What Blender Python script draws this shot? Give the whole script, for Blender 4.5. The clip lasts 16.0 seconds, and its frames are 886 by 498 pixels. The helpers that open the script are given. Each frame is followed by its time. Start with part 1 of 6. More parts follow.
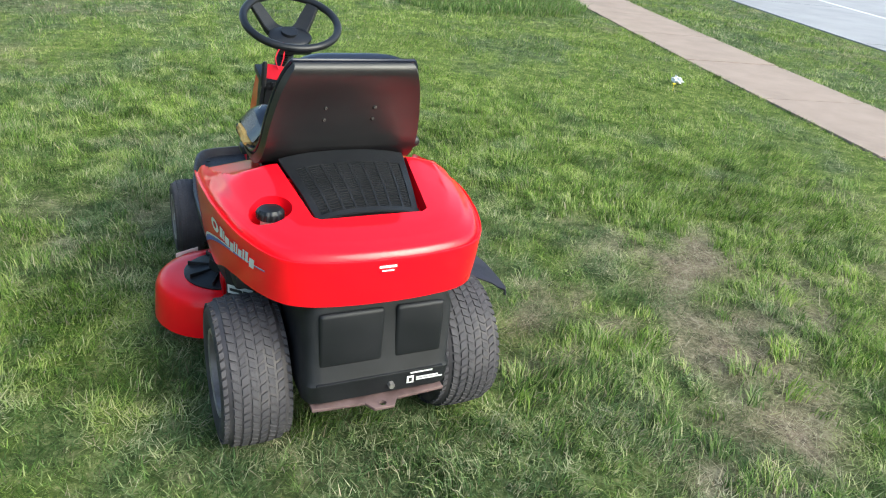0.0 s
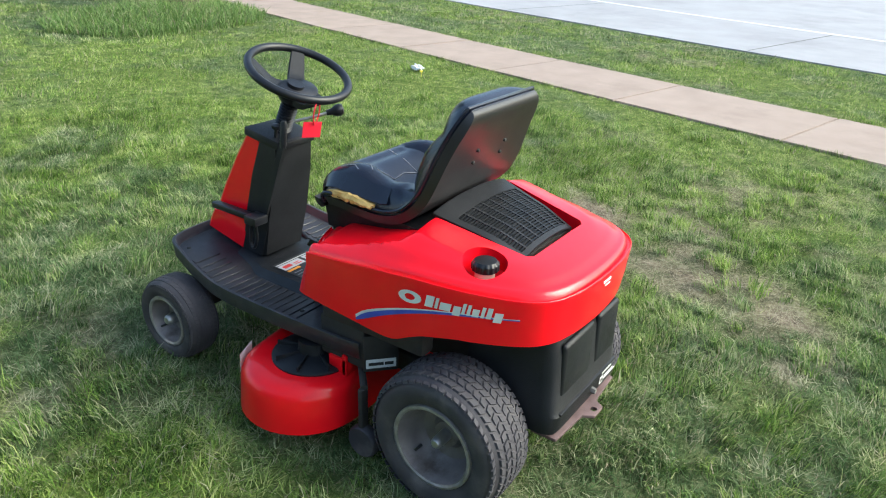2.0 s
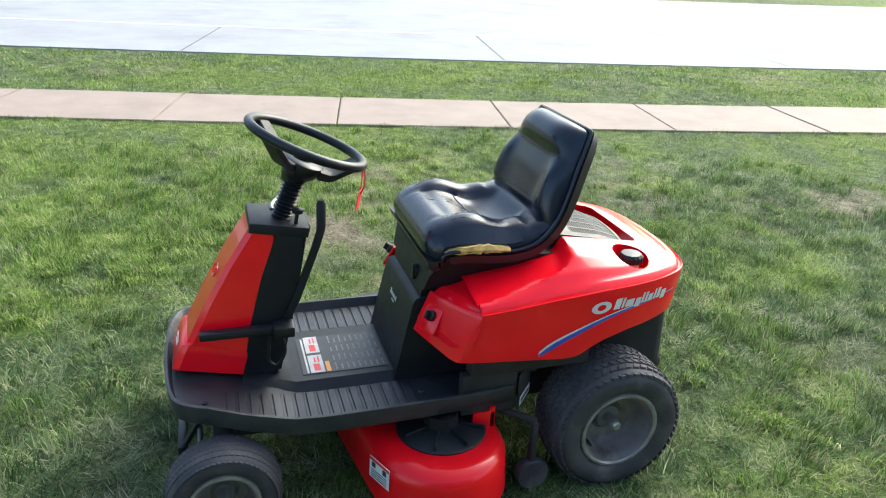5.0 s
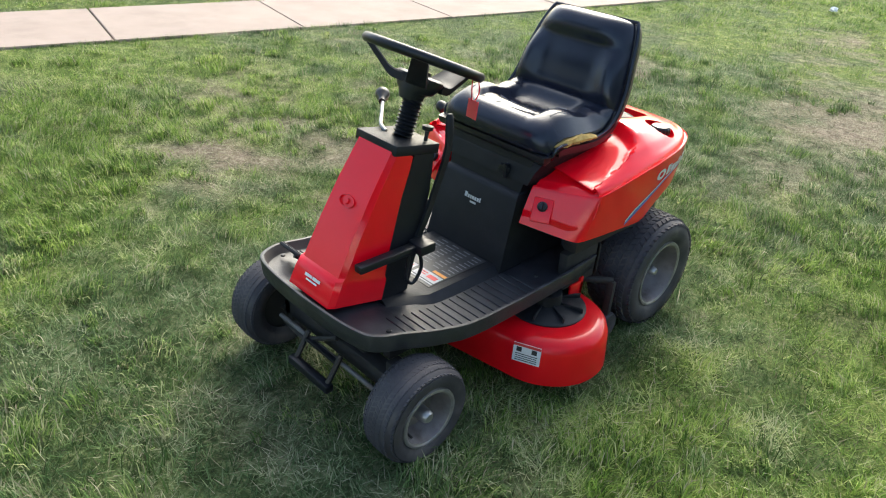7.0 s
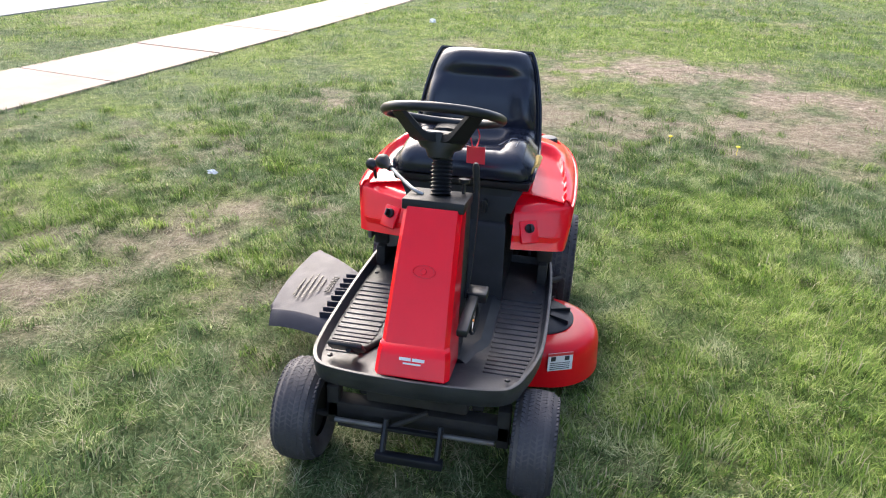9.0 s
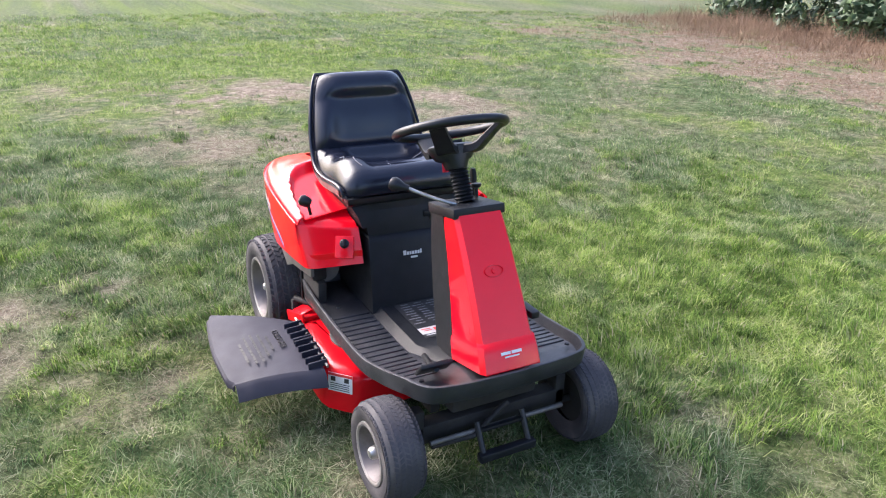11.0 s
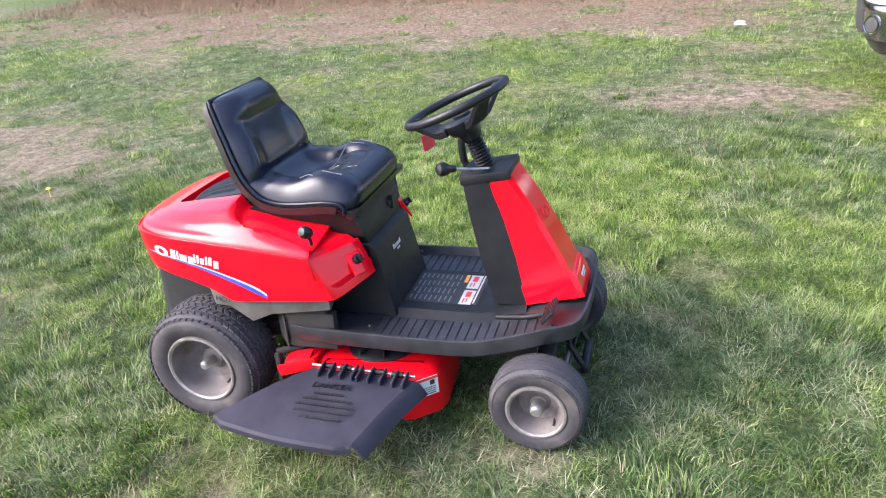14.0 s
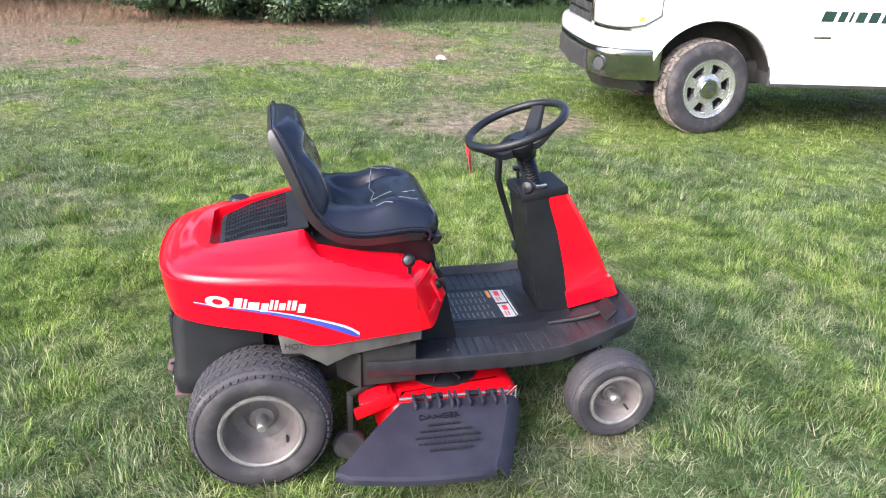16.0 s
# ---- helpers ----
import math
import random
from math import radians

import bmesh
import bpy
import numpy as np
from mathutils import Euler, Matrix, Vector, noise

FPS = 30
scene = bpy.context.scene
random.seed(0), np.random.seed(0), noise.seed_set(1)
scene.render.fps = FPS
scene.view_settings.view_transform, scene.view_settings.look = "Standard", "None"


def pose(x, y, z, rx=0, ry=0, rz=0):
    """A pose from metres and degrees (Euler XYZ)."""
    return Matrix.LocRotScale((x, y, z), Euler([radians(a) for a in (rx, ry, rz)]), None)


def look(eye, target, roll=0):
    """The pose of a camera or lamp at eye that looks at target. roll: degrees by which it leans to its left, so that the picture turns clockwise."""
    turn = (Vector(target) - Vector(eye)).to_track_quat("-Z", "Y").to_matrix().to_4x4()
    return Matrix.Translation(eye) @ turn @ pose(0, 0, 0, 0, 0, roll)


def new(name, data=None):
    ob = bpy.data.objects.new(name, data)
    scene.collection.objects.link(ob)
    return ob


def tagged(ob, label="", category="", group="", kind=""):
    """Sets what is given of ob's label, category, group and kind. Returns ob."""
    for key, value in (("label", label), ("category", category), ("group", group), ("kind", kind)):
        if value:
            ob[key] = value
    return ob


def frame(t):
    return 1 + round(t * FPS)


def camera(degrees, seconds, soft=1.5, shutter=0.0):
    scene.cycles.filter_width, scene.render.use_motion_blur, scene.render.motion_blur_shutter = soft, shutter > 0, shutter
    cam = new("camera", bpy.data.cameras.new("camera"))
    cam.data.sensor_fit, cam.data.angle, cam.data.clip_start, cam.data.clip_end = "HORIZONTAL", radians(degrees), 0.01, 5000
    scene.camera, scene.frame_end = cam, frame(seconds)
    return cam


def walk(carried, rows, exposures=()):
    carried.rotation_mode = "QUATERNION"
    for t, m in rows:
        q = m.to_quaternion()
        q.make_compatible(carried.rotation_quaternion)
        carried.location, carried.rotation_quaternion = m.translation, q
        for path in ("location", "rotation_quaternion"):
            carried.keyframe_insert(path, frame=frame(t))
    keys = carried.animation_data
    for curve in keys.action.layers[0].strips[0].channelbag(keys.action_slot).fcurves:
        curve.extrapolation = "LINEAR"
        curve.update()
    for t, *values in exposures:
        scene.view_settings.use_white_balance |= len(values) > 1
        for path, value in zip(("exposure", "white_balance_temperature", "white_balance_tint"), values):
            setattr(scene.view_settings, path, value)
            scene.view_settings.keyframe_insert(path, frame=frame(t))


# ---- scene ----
cam = camera(62.0, 16.0, 1.1)
PATH = [
    (0, (-0.66, -1.915, 1.612), (0.138, -0.313, 0.72), 6.4),
    (0.5, (-0.972, -1.741, 1.595), (0.024, -0.226, 0.751), 6.8),
    (1, (-1.226, -1.442, 1.599), (-0.052, -0.106, 0.684), 4.9),
    (1.5, (-1.624, -1.228, 1.626), (-0.195, -0.123, 0.769), 6.2),
    (2, (-1.828, -0.961, 1.618), (-0.326, 0.059, 0.779), 2.4),
    (2.5, (-1.977, -0.637, 1.648), (-0.375, 0.185, 0.776), 0.0),
    (3, (-2.194, -0.286, 1.638), (-0.462, 0.184, 0.755), 5.0),
    (3.5, (-2.246, 0.072, 1.627), (-0.488, 0.414, 0.738), 0.9),
    (4, (-2.188, 0.44, 1.633), (-0.414, 0.55, 0.717), 0.8),
    (4.2, (-2.195, 0.599, 1.633), (-0.398, 0.577, 0.756), 2.1),
    (6.3, (-1.85, 2.087, 1.71), (-0.449, 0.947, 0.852), 3.9),
    (6.5, (-1.795, 2.216, 1.695), (-0.421, 1.052, 0.826), 5.6),
    (7, (-1.558, 2.415, 1.658), (-0.352, 1.159, 0.675), 4.6),
    (7.5, (-1.32, 2.708, 1.679), (-0.325, 1.234, 0.764), 2.9),
    (8, (-1.099, 2.957, 1.706), (-0.402, 1.321, 0.79), 4.9),
    (8.5, (-0.736, 3.046, 1.657), (-0.126, 1.357, 0.775), 2.1),
    (9, (-0.379, 3.059, 1.663), (-0.065, 1.279, 0.806), 2.4),
    (9.5, (0.008, 3.101, 1.679), (-0.152, 1.293, 0.839), 3.8),
    (9.7, (0.136, 3.11, 1.675), (-0.086, 1.304, 0.847), 3.0),
    (11.8, (1.632, 2.635, 1.585), (0.324, 1.32, 0.837), 3.0),
    (12, (1.709, 2.52, 1.596), (0.341, 1.287, 0.817), 3.0),
    (12.5, (1.941, 2.325, 1.586), (0.486, 1.187, 0.818), -1.1),
    (13, (2.176, 2.169, 1.662), (0.565, 1.243, 0.923), -2.9),
    (13.5, (2.252, 1.909, 1.657), (0.575, 1.165, 0.86), -4.0),
    (14, (2.34, 1.592, 1.673), (0.615, 1.032, 0.831), -4.9),
    (14.5, (2.491, 1.236, 1.686), (0.669, 0.949, 0.914), -0.9),
    (15, (2.507, 0.859, 1.67), (0.661, 0.74, 0.91), -3.4),
    (15.5, (2.431, 0.476, 1.677), (0.594, 0.591, 0.897), -1.0),
    (16, (2.438, 0.097, 1.699), (0.652, 0.524, 0.904), 2.0),
]
# exposure along the way: seconds, stops, white balance
LIGHTNESS = [(0.0, 1.38, 5970, -2), (3.0, 1.61, 5970, -1), (4.2, 1.64, 5970, -1), (6.4, 1.5, 6020, 2), (7.0, 1.6, 6320, 3), (7.5, 1.8, 6320, 4), (8.0, 1.8, 6320, 7), (9.0, 1.82, 6260, 12), (9.7, 1.74, 6160, 14), (12.0, 1.88, 5850, 17), (14.0, 1.91, 5850, 17), (16.0, 1.78, 5900, 13)]
walk(cam, [(t, look(*p)) for t, *p in PATH], LIGHTNESS)

# ---- world, sun ----
SUN_AZ, SUN_EL = radians(148), radians(38)          # compass angle from +y towards +x, height
world = bpy.data.worlds.new("sky")
scene.world = world
world.use_nodes = True
wn = world.node_tree.nodes
sky = wn.new("ShaderNodeTexSky")
sky.sky_type, sky.sun_disc = "NISHITA", False
sky.sun_elevation, sky.sun_rotation = SUN_EL, SUN_AZ
sky.air_density, sky.dust_density, sky.ozone_density = 1.0, 5.0, 1.0
wn["Background"].inputs["Strength"].default_value = 0.15
world.node_tree.links.new(sky.outputs[0], wn["Background"].inputs["Color"])
sun_data = bpy.data.lights.new("sun", "SUN")
sun_data.energy, sun_data.angle, sun_data.color = 0.95, radians(46), (1.0, 0.95, 0.88)
sun = new("sun", sun_data)
sun_dir = Vector((math.sin(SUN_AZ) * math.cos(SUN_EL), math.cos(SUN_AZ) * math.cos(SUN_EL), math.sin(SUN_EL)))
sun.matrix_world = look(sun_dir * 30, (0, 0, 0))


# ---- materials ----
def nodes_of(name):
    m = bpy.data.materials.new(name)
    m.use_nodes = True
    return m, m.node_tree.nodes, m.node_tree.links, m.node_tree.nodes["Principled BSDF"]


def surf(name, c1, c2, scale=8.0, rough=0.5, metal=0.0, bump=0.0, bscale=200.0, coat=0.0, rvar=0.1, c3=None, s3=2.0, lo3=0.55, spec=0.5):
    """Two tones mixed by noise, a third in patches, roughness that varies, fine relief."""
    m, n, l, b = nodes_of(name)
    tc = n.new("ShaderNodeTexCoord")
    a = n.new("ShaderNodeTexNoise")
    a.inputs["Scale"].default_value, a.inputs["Detail"].default_value = scale, 6
    l.new(tc.outputs["Object"], a.inputs["Vector"])
    r = n.new("ShaderNodeValToRGB")
    r.color_ramp.elements[0].color, r.color_ramp.elements[1].color = (*c1, 1), (*c2, 1)
    r.color_ramp.elements[0].position, r.color_ramp.elements[1].position = 0.3, 0.7
    l.new(a.outputs["Fac"], r.inputs["Fac"])
    col = r.outputs["Color"]
    if c3:
        d = n.new("ShaderNodeTexNoise")
        d.inputs["Scale"].default_value, d.inputs["Detail"].default_value = s3, 8
        d.inputs["Roughness"].default_value = 0.65
        l.new(tc.outputs["Object"], d.inputs["Vector"])
        k = n.new("ShaderNodeMapRange")
        k.inputs["From Min"].default_value, k.inputs["From Max"].default_value = lo3, lo3 + 0.18
        l.new(d.outputs["Fac"], k.inputs["Value"])
        mx = n.new("ShaderNodeMix")
        mx.data_type = "RGBA"
        mx.inputs["B"].default_value = (*c3, 1)
        l.new(k.outputs["Result"], mx.inputs["Factor"])
        l.new(col, mx.inputs["A"])
        col = mx.outputs["Result"]
    l.new(col, b.inputs["Base Color"])
    q = n.new("ShaderNodeMapRange")
    q.inputs["To Min"].default_value, q.inputs["To Max"].default_value = max(0.02, rough - rvar), min(1, rough + rvar)
    e = n.new("ShaderNodeTexNoise")
    e.inputs["Scale"].default_value, e.inputs["Detail"].default_value = scale * 2.3, 5
    l.new(tc.outputs["Object"], e.inputs["Vector"])
    l.new(e.outputs["Fac"], q.inputs["Value"])
    l.new(q.outputs["Result"], b.inputs["Roughness"])
    b.inputs["Metallic"].default_value = metal
    b.inputs["Specular IOR Level"].default_value = spec
    b.inputs["Coat Weight"].default_value = coat
    b.inputs["Coat Roughness"].default_value = 0.07
    if bump:
        f = n.new("ShaderNodeTexNoise")
        f.inputs["Scale"].default_value, f.inputs["Detail"].default_value = bscale, 4
        l.new(tc.outputs["Object"], f.inputs["Vector"])
        g = n.new("ShaderNodeBump")
        g.inputs["Strength"].default_value, g.inputs["Distance"].default_value = bump, 0.002
        l.new(f.outputs["Fac"], g.inputs["Height"])
        l.new(g.outputs["Normal"], b.inputs["Normal"])
    return m


M_RED = surf("red_paint", (0.78, 0.0015, 0.012), (0.86, 0.0025, 0.014), 5, 0.30, 0, 0.04, 60, 0.8, 0.06, (0.72, 0.008, 0.018), 14, 0.68, 0.04)
M_REDDECK = surf("red_deck_paint", (0.64, 0.002, 0.009), (0.72, 0.004, 0.011), 6, 0.34, 0, 0.06, 50, 0.45, 0.1, (0.36, 0.045, 0.03), 9, 0.66, 0.12)
M_BLACK = surf("black_plastic", (0.007, 0.008, 0.010), (0.014, 0.015, 0.018), 10, 0.48, 0, 0.3, 420, 0, 0.12, (0.022, 0.022, 0.025), 5, 0.62, 0.28)
M_BLACKSM = surf("smooth_black_plastic", (0.007, 0.008, 0.010), (0.013, 0.014, 0.018), 9, 0.36, 0, 0.12, 300, 0, 0.1, None, 2, 0.5, 0.35)
M_FOOT = surf("grey_worn_footboard", (0.014, 0.015, 0.019), (0.029, 0.030, 0.036), 14, 0.45, 0, 0.4, 260, 0, 0.14, (0.062, 0.059, 0.062), 6, 0.58, 0.5)
M_VINYL = surf("black_vinyl", (0.008, 0.010, 0.019), (0.014, 0.016, 0.028), 7, 0.17, 0, 0.15, 500, 0, 0.06, (0.035, 0.035, 0.04), 9, 0.68, 0.42)
M_SHELL = surf("seat_shell", (0.010, 0.010, 0.012), (0.018, 0.018, 0.020), 6, 0.36, 0, 0.12, 300, 0, 0.08, (0.03, 0.027, 0.028), 5, 0.62)
M_FOAM = surf("torn_foam", (0.42, 0.25, 0.06), (0.60, 0.42, 0.15), 60, 0.95, 0, 0.8, 160, 0, 0.04, (0.2, 0.12, 0.04), 30, 0.55)
M_TEAR = surf("torn_vinyl_backing", (0.11, 0.11, 0.12), (0.24, 0.24, 0.25), 50, 0.8, 0, 0.3, 200)
M_RUBBER = surf("tyre_rubber", (0.026, 0.024, 0.029), (0.046, 0.042, 0.049), 12, 0.68, 0, 0.35, 300, 0, 0.1, (0.092, 0.083, 0.080), 7, 0.50)
M_TREAD = surf("tyre_tread", (0.032, 0.031, 0.038), (0.056, 0.053, 0.060), 16, 0.8, 0, 0.4, 260, 0, 0.08, (0.095, 0.087, 0.085), 9, 0.62)
M_RIM = surf("dusty_rim", (0.13, 0.113, 0.112), (0.23, 0.208, 0.205), 11, 0.5, 0.3, 0.25, 160, 0, 0.12, (0.085, 0.07, 0.06), 7, 0.53)
M_RING = surf("worn_rim_edge", (0.20, 0.185, 0.18), (0.33, 0.31, 0.30), 30, 0.4, 0.5, 0.2, 160, 0, 0.1, (0.16, 0.13, 0.11), 12, 0.58)
M_STEEL = surf("worn_steel", (0.28, 0.27, 0.26), (0.5, 0.49, 0.48), 18, 0.38, 0.8, 0.15, 200, 0, 0.12, (0.16, 0.11, 0.08), 11, 0.6)
M_DIRTSTEEL = surf("dirty_steel", (0.10, 0.095, 0.09), (0.19, 0.18, 0.17), 12, 0.6, 0.4, 0.3, 150, 0, 0.1, (0.12, 0.07, 0.045), 8, 0.55)
M_RUST = surf("rusty_hitch_plate", (0.085, 0.052, 0.052), (0.15, 0.10, 0.098), 20, 0.75, 0.15, 0.4, 150, 0, 0.1, (0.08, 0.05, 0.04), 9, 0.55)
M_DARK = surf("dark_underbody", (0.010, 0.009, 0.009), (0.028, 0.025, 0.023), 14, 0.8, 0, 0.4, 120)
M_WHITE = surf("white_decal", (0.66, 0.66, 0.66), (0.78, 0.78, 0.77), 20, 0.45, 0, 0, 1, 0, 0.08)
M_SILVER = surf("silver_decal", (0.55, 0.56, 0.58), (0.68, 0.69, 0.70), 20, 0.35, 0.1, 0, 1, 0, 0.06)
M_BLUE = surf("blue_stripe", (0.035, 0.055, 0.36), (0.05, 0.08, 0.45), 20, 0.35, 0, 0, 1, 0, 0.06)
M_INK = surf("black_ink", (0.015, 0.015, 0.016), (0.03, 0.03, 0.03), 20, 0.5)
M_REDINK = surf("red_ink", (0.6, 0.03, 0.03), (0.68, 0.05, 0.04), 20, 0.5)
M_ORANGE = surf("orange_ink", (0.75, 0.28, 0.03), (0.8, 0.33, 0.05), 20, 0.5)
M_TAG = surf("red_plastic_tag", (0.62, 0.01, 0.03), (0.72, 0.02, 0.045), 14, 0.4, 0, 0.05, 90)
M_CHUTE = surf("grey_chute_plastic", (0.020, 0.020, 0.031), (0.033, 0.033, 0.047), 9, 0.55, 0, 0.3, 260, 0, 0.1, (0.046, 0.046, 0.054), 6, 0.6, 0.20)
M_PRINT = surf("faded_print", (0.16, 0.16, 0.17), (0.26, 0.26, 0.27), 30, 0.6)
M_FADED = surf("faded_white_label", (0.42, 0.41, 0.41), (0.60, 0.59, 0.58), 30, 0.6)
M_FUEL = surf("milky_tank_neck", (0.55, 0.47, 0.36), (0.68, 0.60, 0.48), 14, 0.5)


# ---- mesh helpers ----
def finish(bm, smooth=True, recalc=True):
    if recalc:
        bmesh.ops.recalc_face_normals(bm, faces=bm.faces)
    me = bpy.data.meshes.new("mesh")
    bm.to_mesh(me)
    bm.free()
    if smooth:
        me.shade_smooth()
        me.set_sharp_from_angle(angle=radians(38))
    return me


def part(name, bm, material, parent=None, label="", smooth=True, recalc=True):
    me = finish(bm, smooth, recalc) if isinstance(bm, bmesh.types.BMesh) else bm
    if not me.materials:
        me.materials.append(material)
    ob = new(name, me)
    ob.parent = parent
    if label:
        ob["label"] = label
    return ob


def thing(name, label, category, at=None, group="", kind=""):
    ob = new(name)
    ob.empty_display_size = 0.1
    if at is not None:
        ob.matrix_world = at
    return tagged(ob, label, category, group, kind)


def box(lo, hi, bevel=0.004, seg=2, m=None):
    bm = bmesh.new()
    bmesh.ops.create_cube(bm, size=1)
    s = [hi[i] - lo[i] for i in range(3)]
    c = [(hi[i] + lo[i]) / 2 for i in range(3)]
    bmesh.ops.transform(bm, matrix=Matrix.LocRotScale(c, None, s), verts=bm.verts)
    if bevel:
        bmesh.ops.bevel(bm, geom=bm.edges[:], offset=bevel, segments=seg, affect="EDGES", profile=0.5)
    if m is not None:
        bmesh.ops.transform(bm, matrix=m, verts=bm.verts)
    return bm


def prism(poly, axis, lo, hi, bevel=0.004, seg=2):
    """A flat outline pushed along an axis: poly holds the two other coordinates in x, y, z order."""
    bm = bmesh.new()

    def put(p, v):
        q = list(p)
        q.insert("xyz".index(axis), v)
        return bm.verts.new(q)
    a, b = [put(p, lo) for p in poly], [put(p, hi) for p in poly]
    bm.faces.new(a), bm.faces.new(b)
    n = len(poly)
    for i in range(n):
        bm.faces.new((a[i], a[(i + 1) % n], b[(i + 1) % n], b[i]))
    bmesh.ops.recalc_face_normals(bm, faces=bm.faces)
    if bevel:
        bmesh.ops.bevel(bm, geom=bm.edges[:], offset=bevel, segments=seg, affect="EDGES", profile=0.5)
    return bm


def loft(loops, closed=True, caps=(True, True)):
    bm = bmesh.new()
    rows = [[bm.verts.new(p) for p in lp] for lp in loops]
    for a, b in zip(rows, rows[1:]):
        n = len(a)
        for i in range(n if closed else n - 1):
            j = (i + 1) % n
            bm.faces.new((a[i], a[j], b[j], b[i]))
    if caps[0]:
        bm.faces.new(rows[0])
    if caps[1]:
        bm.faces.new(rows[-1])
    return bm


def lathe(profile, n=48, axis="X"):
    """profile: (radius, along) pairs turned about an axis."""
    loops = []
    for r, s in profile:
        lp = []
        for i in range(n):
            a = 2 * math.pi * i / n
            c, d = max(r, 1e-4) * math.cos(a), max(r, 1e-4) * math.sin(a)
            lp.append({"X": (s, c, d), "Y": (c, s, d), "Z": (c, d, s)}[axis])
        loops.append(lp)
    return loft(loops, caps=(profile[0][0] < 1e-3, profile[-1][0] < 1e-3))


def tube(points, r, n=10, closed=False):
    pts = [Vector(p) for p in points]
    radii = r if isinstance(r, (list, tuple)) else [r] * len(pts)
    loops, up = [], Vector((0.31, 0.2, 0.93)).normalized()
    for i, p in enumerate(pts):
        a = pts[i - 1] if i or closed else p
        b = pts[(i + 1) % len(pts)] if i < len(pts) - 1 or closed else p
        d = (b - a).normalized()
        u = d.cross(up).normalized()
        v = u.cross(d)
        loops.append([p + (u * math.cos(2 * math.pi * k / n) + v * math.sin(2 * math.pi * k / n)) * radii[i] for k in range(n)])
    if closed:
        loops.append(loops[0])
        bm = loft(loops, caps=(False, False))
        bmesh.ops.remove_doubles(bm, verts=bm.verts, dist=1e-6)
        return bm
    return loft(loops)


def smooth_line(pts, n=40):
    """Points on a smooth curve through pts."""
    P = np.array(pts, float)
    out = []
    for i in range(n + 1):
        s = i / n * (len(P) - 1)
        k = min(int(s), len(P) - 2)
        f = s - k
        p0, p1, p2, p3 = P[max(k - 1, 0)], P[k], P[k + 1], P[min(k + 2, len(P) - 1)]
        out.append(tuple(0.5 * (2 * p1 + (p2 - p0) * f + (2 * p0 - 5 * p1 + 4 * p2 - p3) * f * f + (3 * p1 - p0 - 3 * p2 + p3) * f ** 3)))
    return out


def lerp(x, xs, ys):
    return float(np.interp(x, xs, ys))


def merge(*bms):
    out = bmesh.new()
    for b in bms:
        me = bpy.data.meshes.new("tmp")
        b.to_mesh(me)
        b.free()
        out.from_mesh(me)
        bpy.data.meshes.remove(me)
    return out


def moved(bm, m):
    bmesh.ops.transform(bm, matrix=m, verts=bm.verts)
    return bm


def carve(ob, bm):
    """Cuts the volume bm out of ob's mesh for good."""
    cutter = new("cutter", finish(bm, False))

    def volume(me):
        b = bmesh.new()
        b.from_mesh(me)
        v = b.calc_volume()
        b.free()
        return v
    old = volume(ob.data)
    for attempt in range(6):
        mod = ob.modifiers.new("cut", "BOOLEAN")
        mod.object, mod.operation, mod.solver = cutter, "DIFFERENCE", "MANIFOLD"
        me = bpy.data.meshes.new_from_object(ob.evaluated_get(bpy.context.evaluated_depsgraph_get()))
        ob.modifiers.remove(mod)
        if 0.3 * old < volume(me) < old - 1e-6:
            break
        if attempt % 2 == 0:
            cutter.data.flip_normals()
        else:
            cutter.location = cutter.location + Vector((0.0011, 0.0007, 0.0009))
    ob.data = me
    bpy.data.objects.remove(cutter)
    me.shade_smooth()
    me.set_sharp_from_angle(angle=radians(38))


# ---- ground ----
def walk_x(y):
    return 4.5 + 0.21 * y + 0.004 * y * y if -26 < y < 40 else (1.744 + 0.002 * (y + 26) if y <= -26 else 19.3 + 0.53 * (y - 40))


def walk_v(Y):
    return np.where(Y <= -26, 1.744 + 0.002 * (Y + 26), np.where(Y >= 40, 19.3 + 0.53 * (Y - 40), 4.5 + 0.21 * Y + 0.004 * Y * Y))


# worn, bare places in the lawn: x, y, radius along x, radius along y, strength
BARE = [(1.05, 0.25, 0.30, 0.30, 0.9), (0.95, -0.15, 0.2, 0.25, 0.6), (1.25, -0.62, 0.35, 0.25, 1.0), (2.0, 0.55, 0.5, 0.35, 0.8), (2.7, 0.1, 0.6, 0.5, 0.7), (1.6, 0.0, 0.4, 0.4, 0.5),
        (1.7, -3.1, 0.6, 0.35, 0.7), (-1.0, -5.6, 1.6, 1.1, 1.0), (-1.7, -3.2, 1.3, 0.9, 0.9), (-0.5, -3.3, 0.7, 0.6, 0.7), (-2.6, -4.6, 1.2, 0.9, 0.8), (0.3, -6.3, 0.9, 0.8, 0.6),
        (-4.3, 2.4, 0.55, 0.95, 1.0), (-5.2, 2.0, 0.5, 0.4, 0.5), (-9.6, -1.5, 2.2, 5.5, 0.9), (-11.5, -6.5, 2.5, 6.5, 0.95), (-9.2, 3.3, 1.8, 1.6, 0.5), (0.75, 0.75, 0.3, 0.3, 0.35), (0.45, 1.1, 0.2, 0.25, 0.4),
        (2.4, -1.4, 0.7, 0.7, 0.5), (-0.7, 2.7, 0.35, 0.3, 0.35), (1.2, 1.2, 0.4, 0.4, 0.35)]


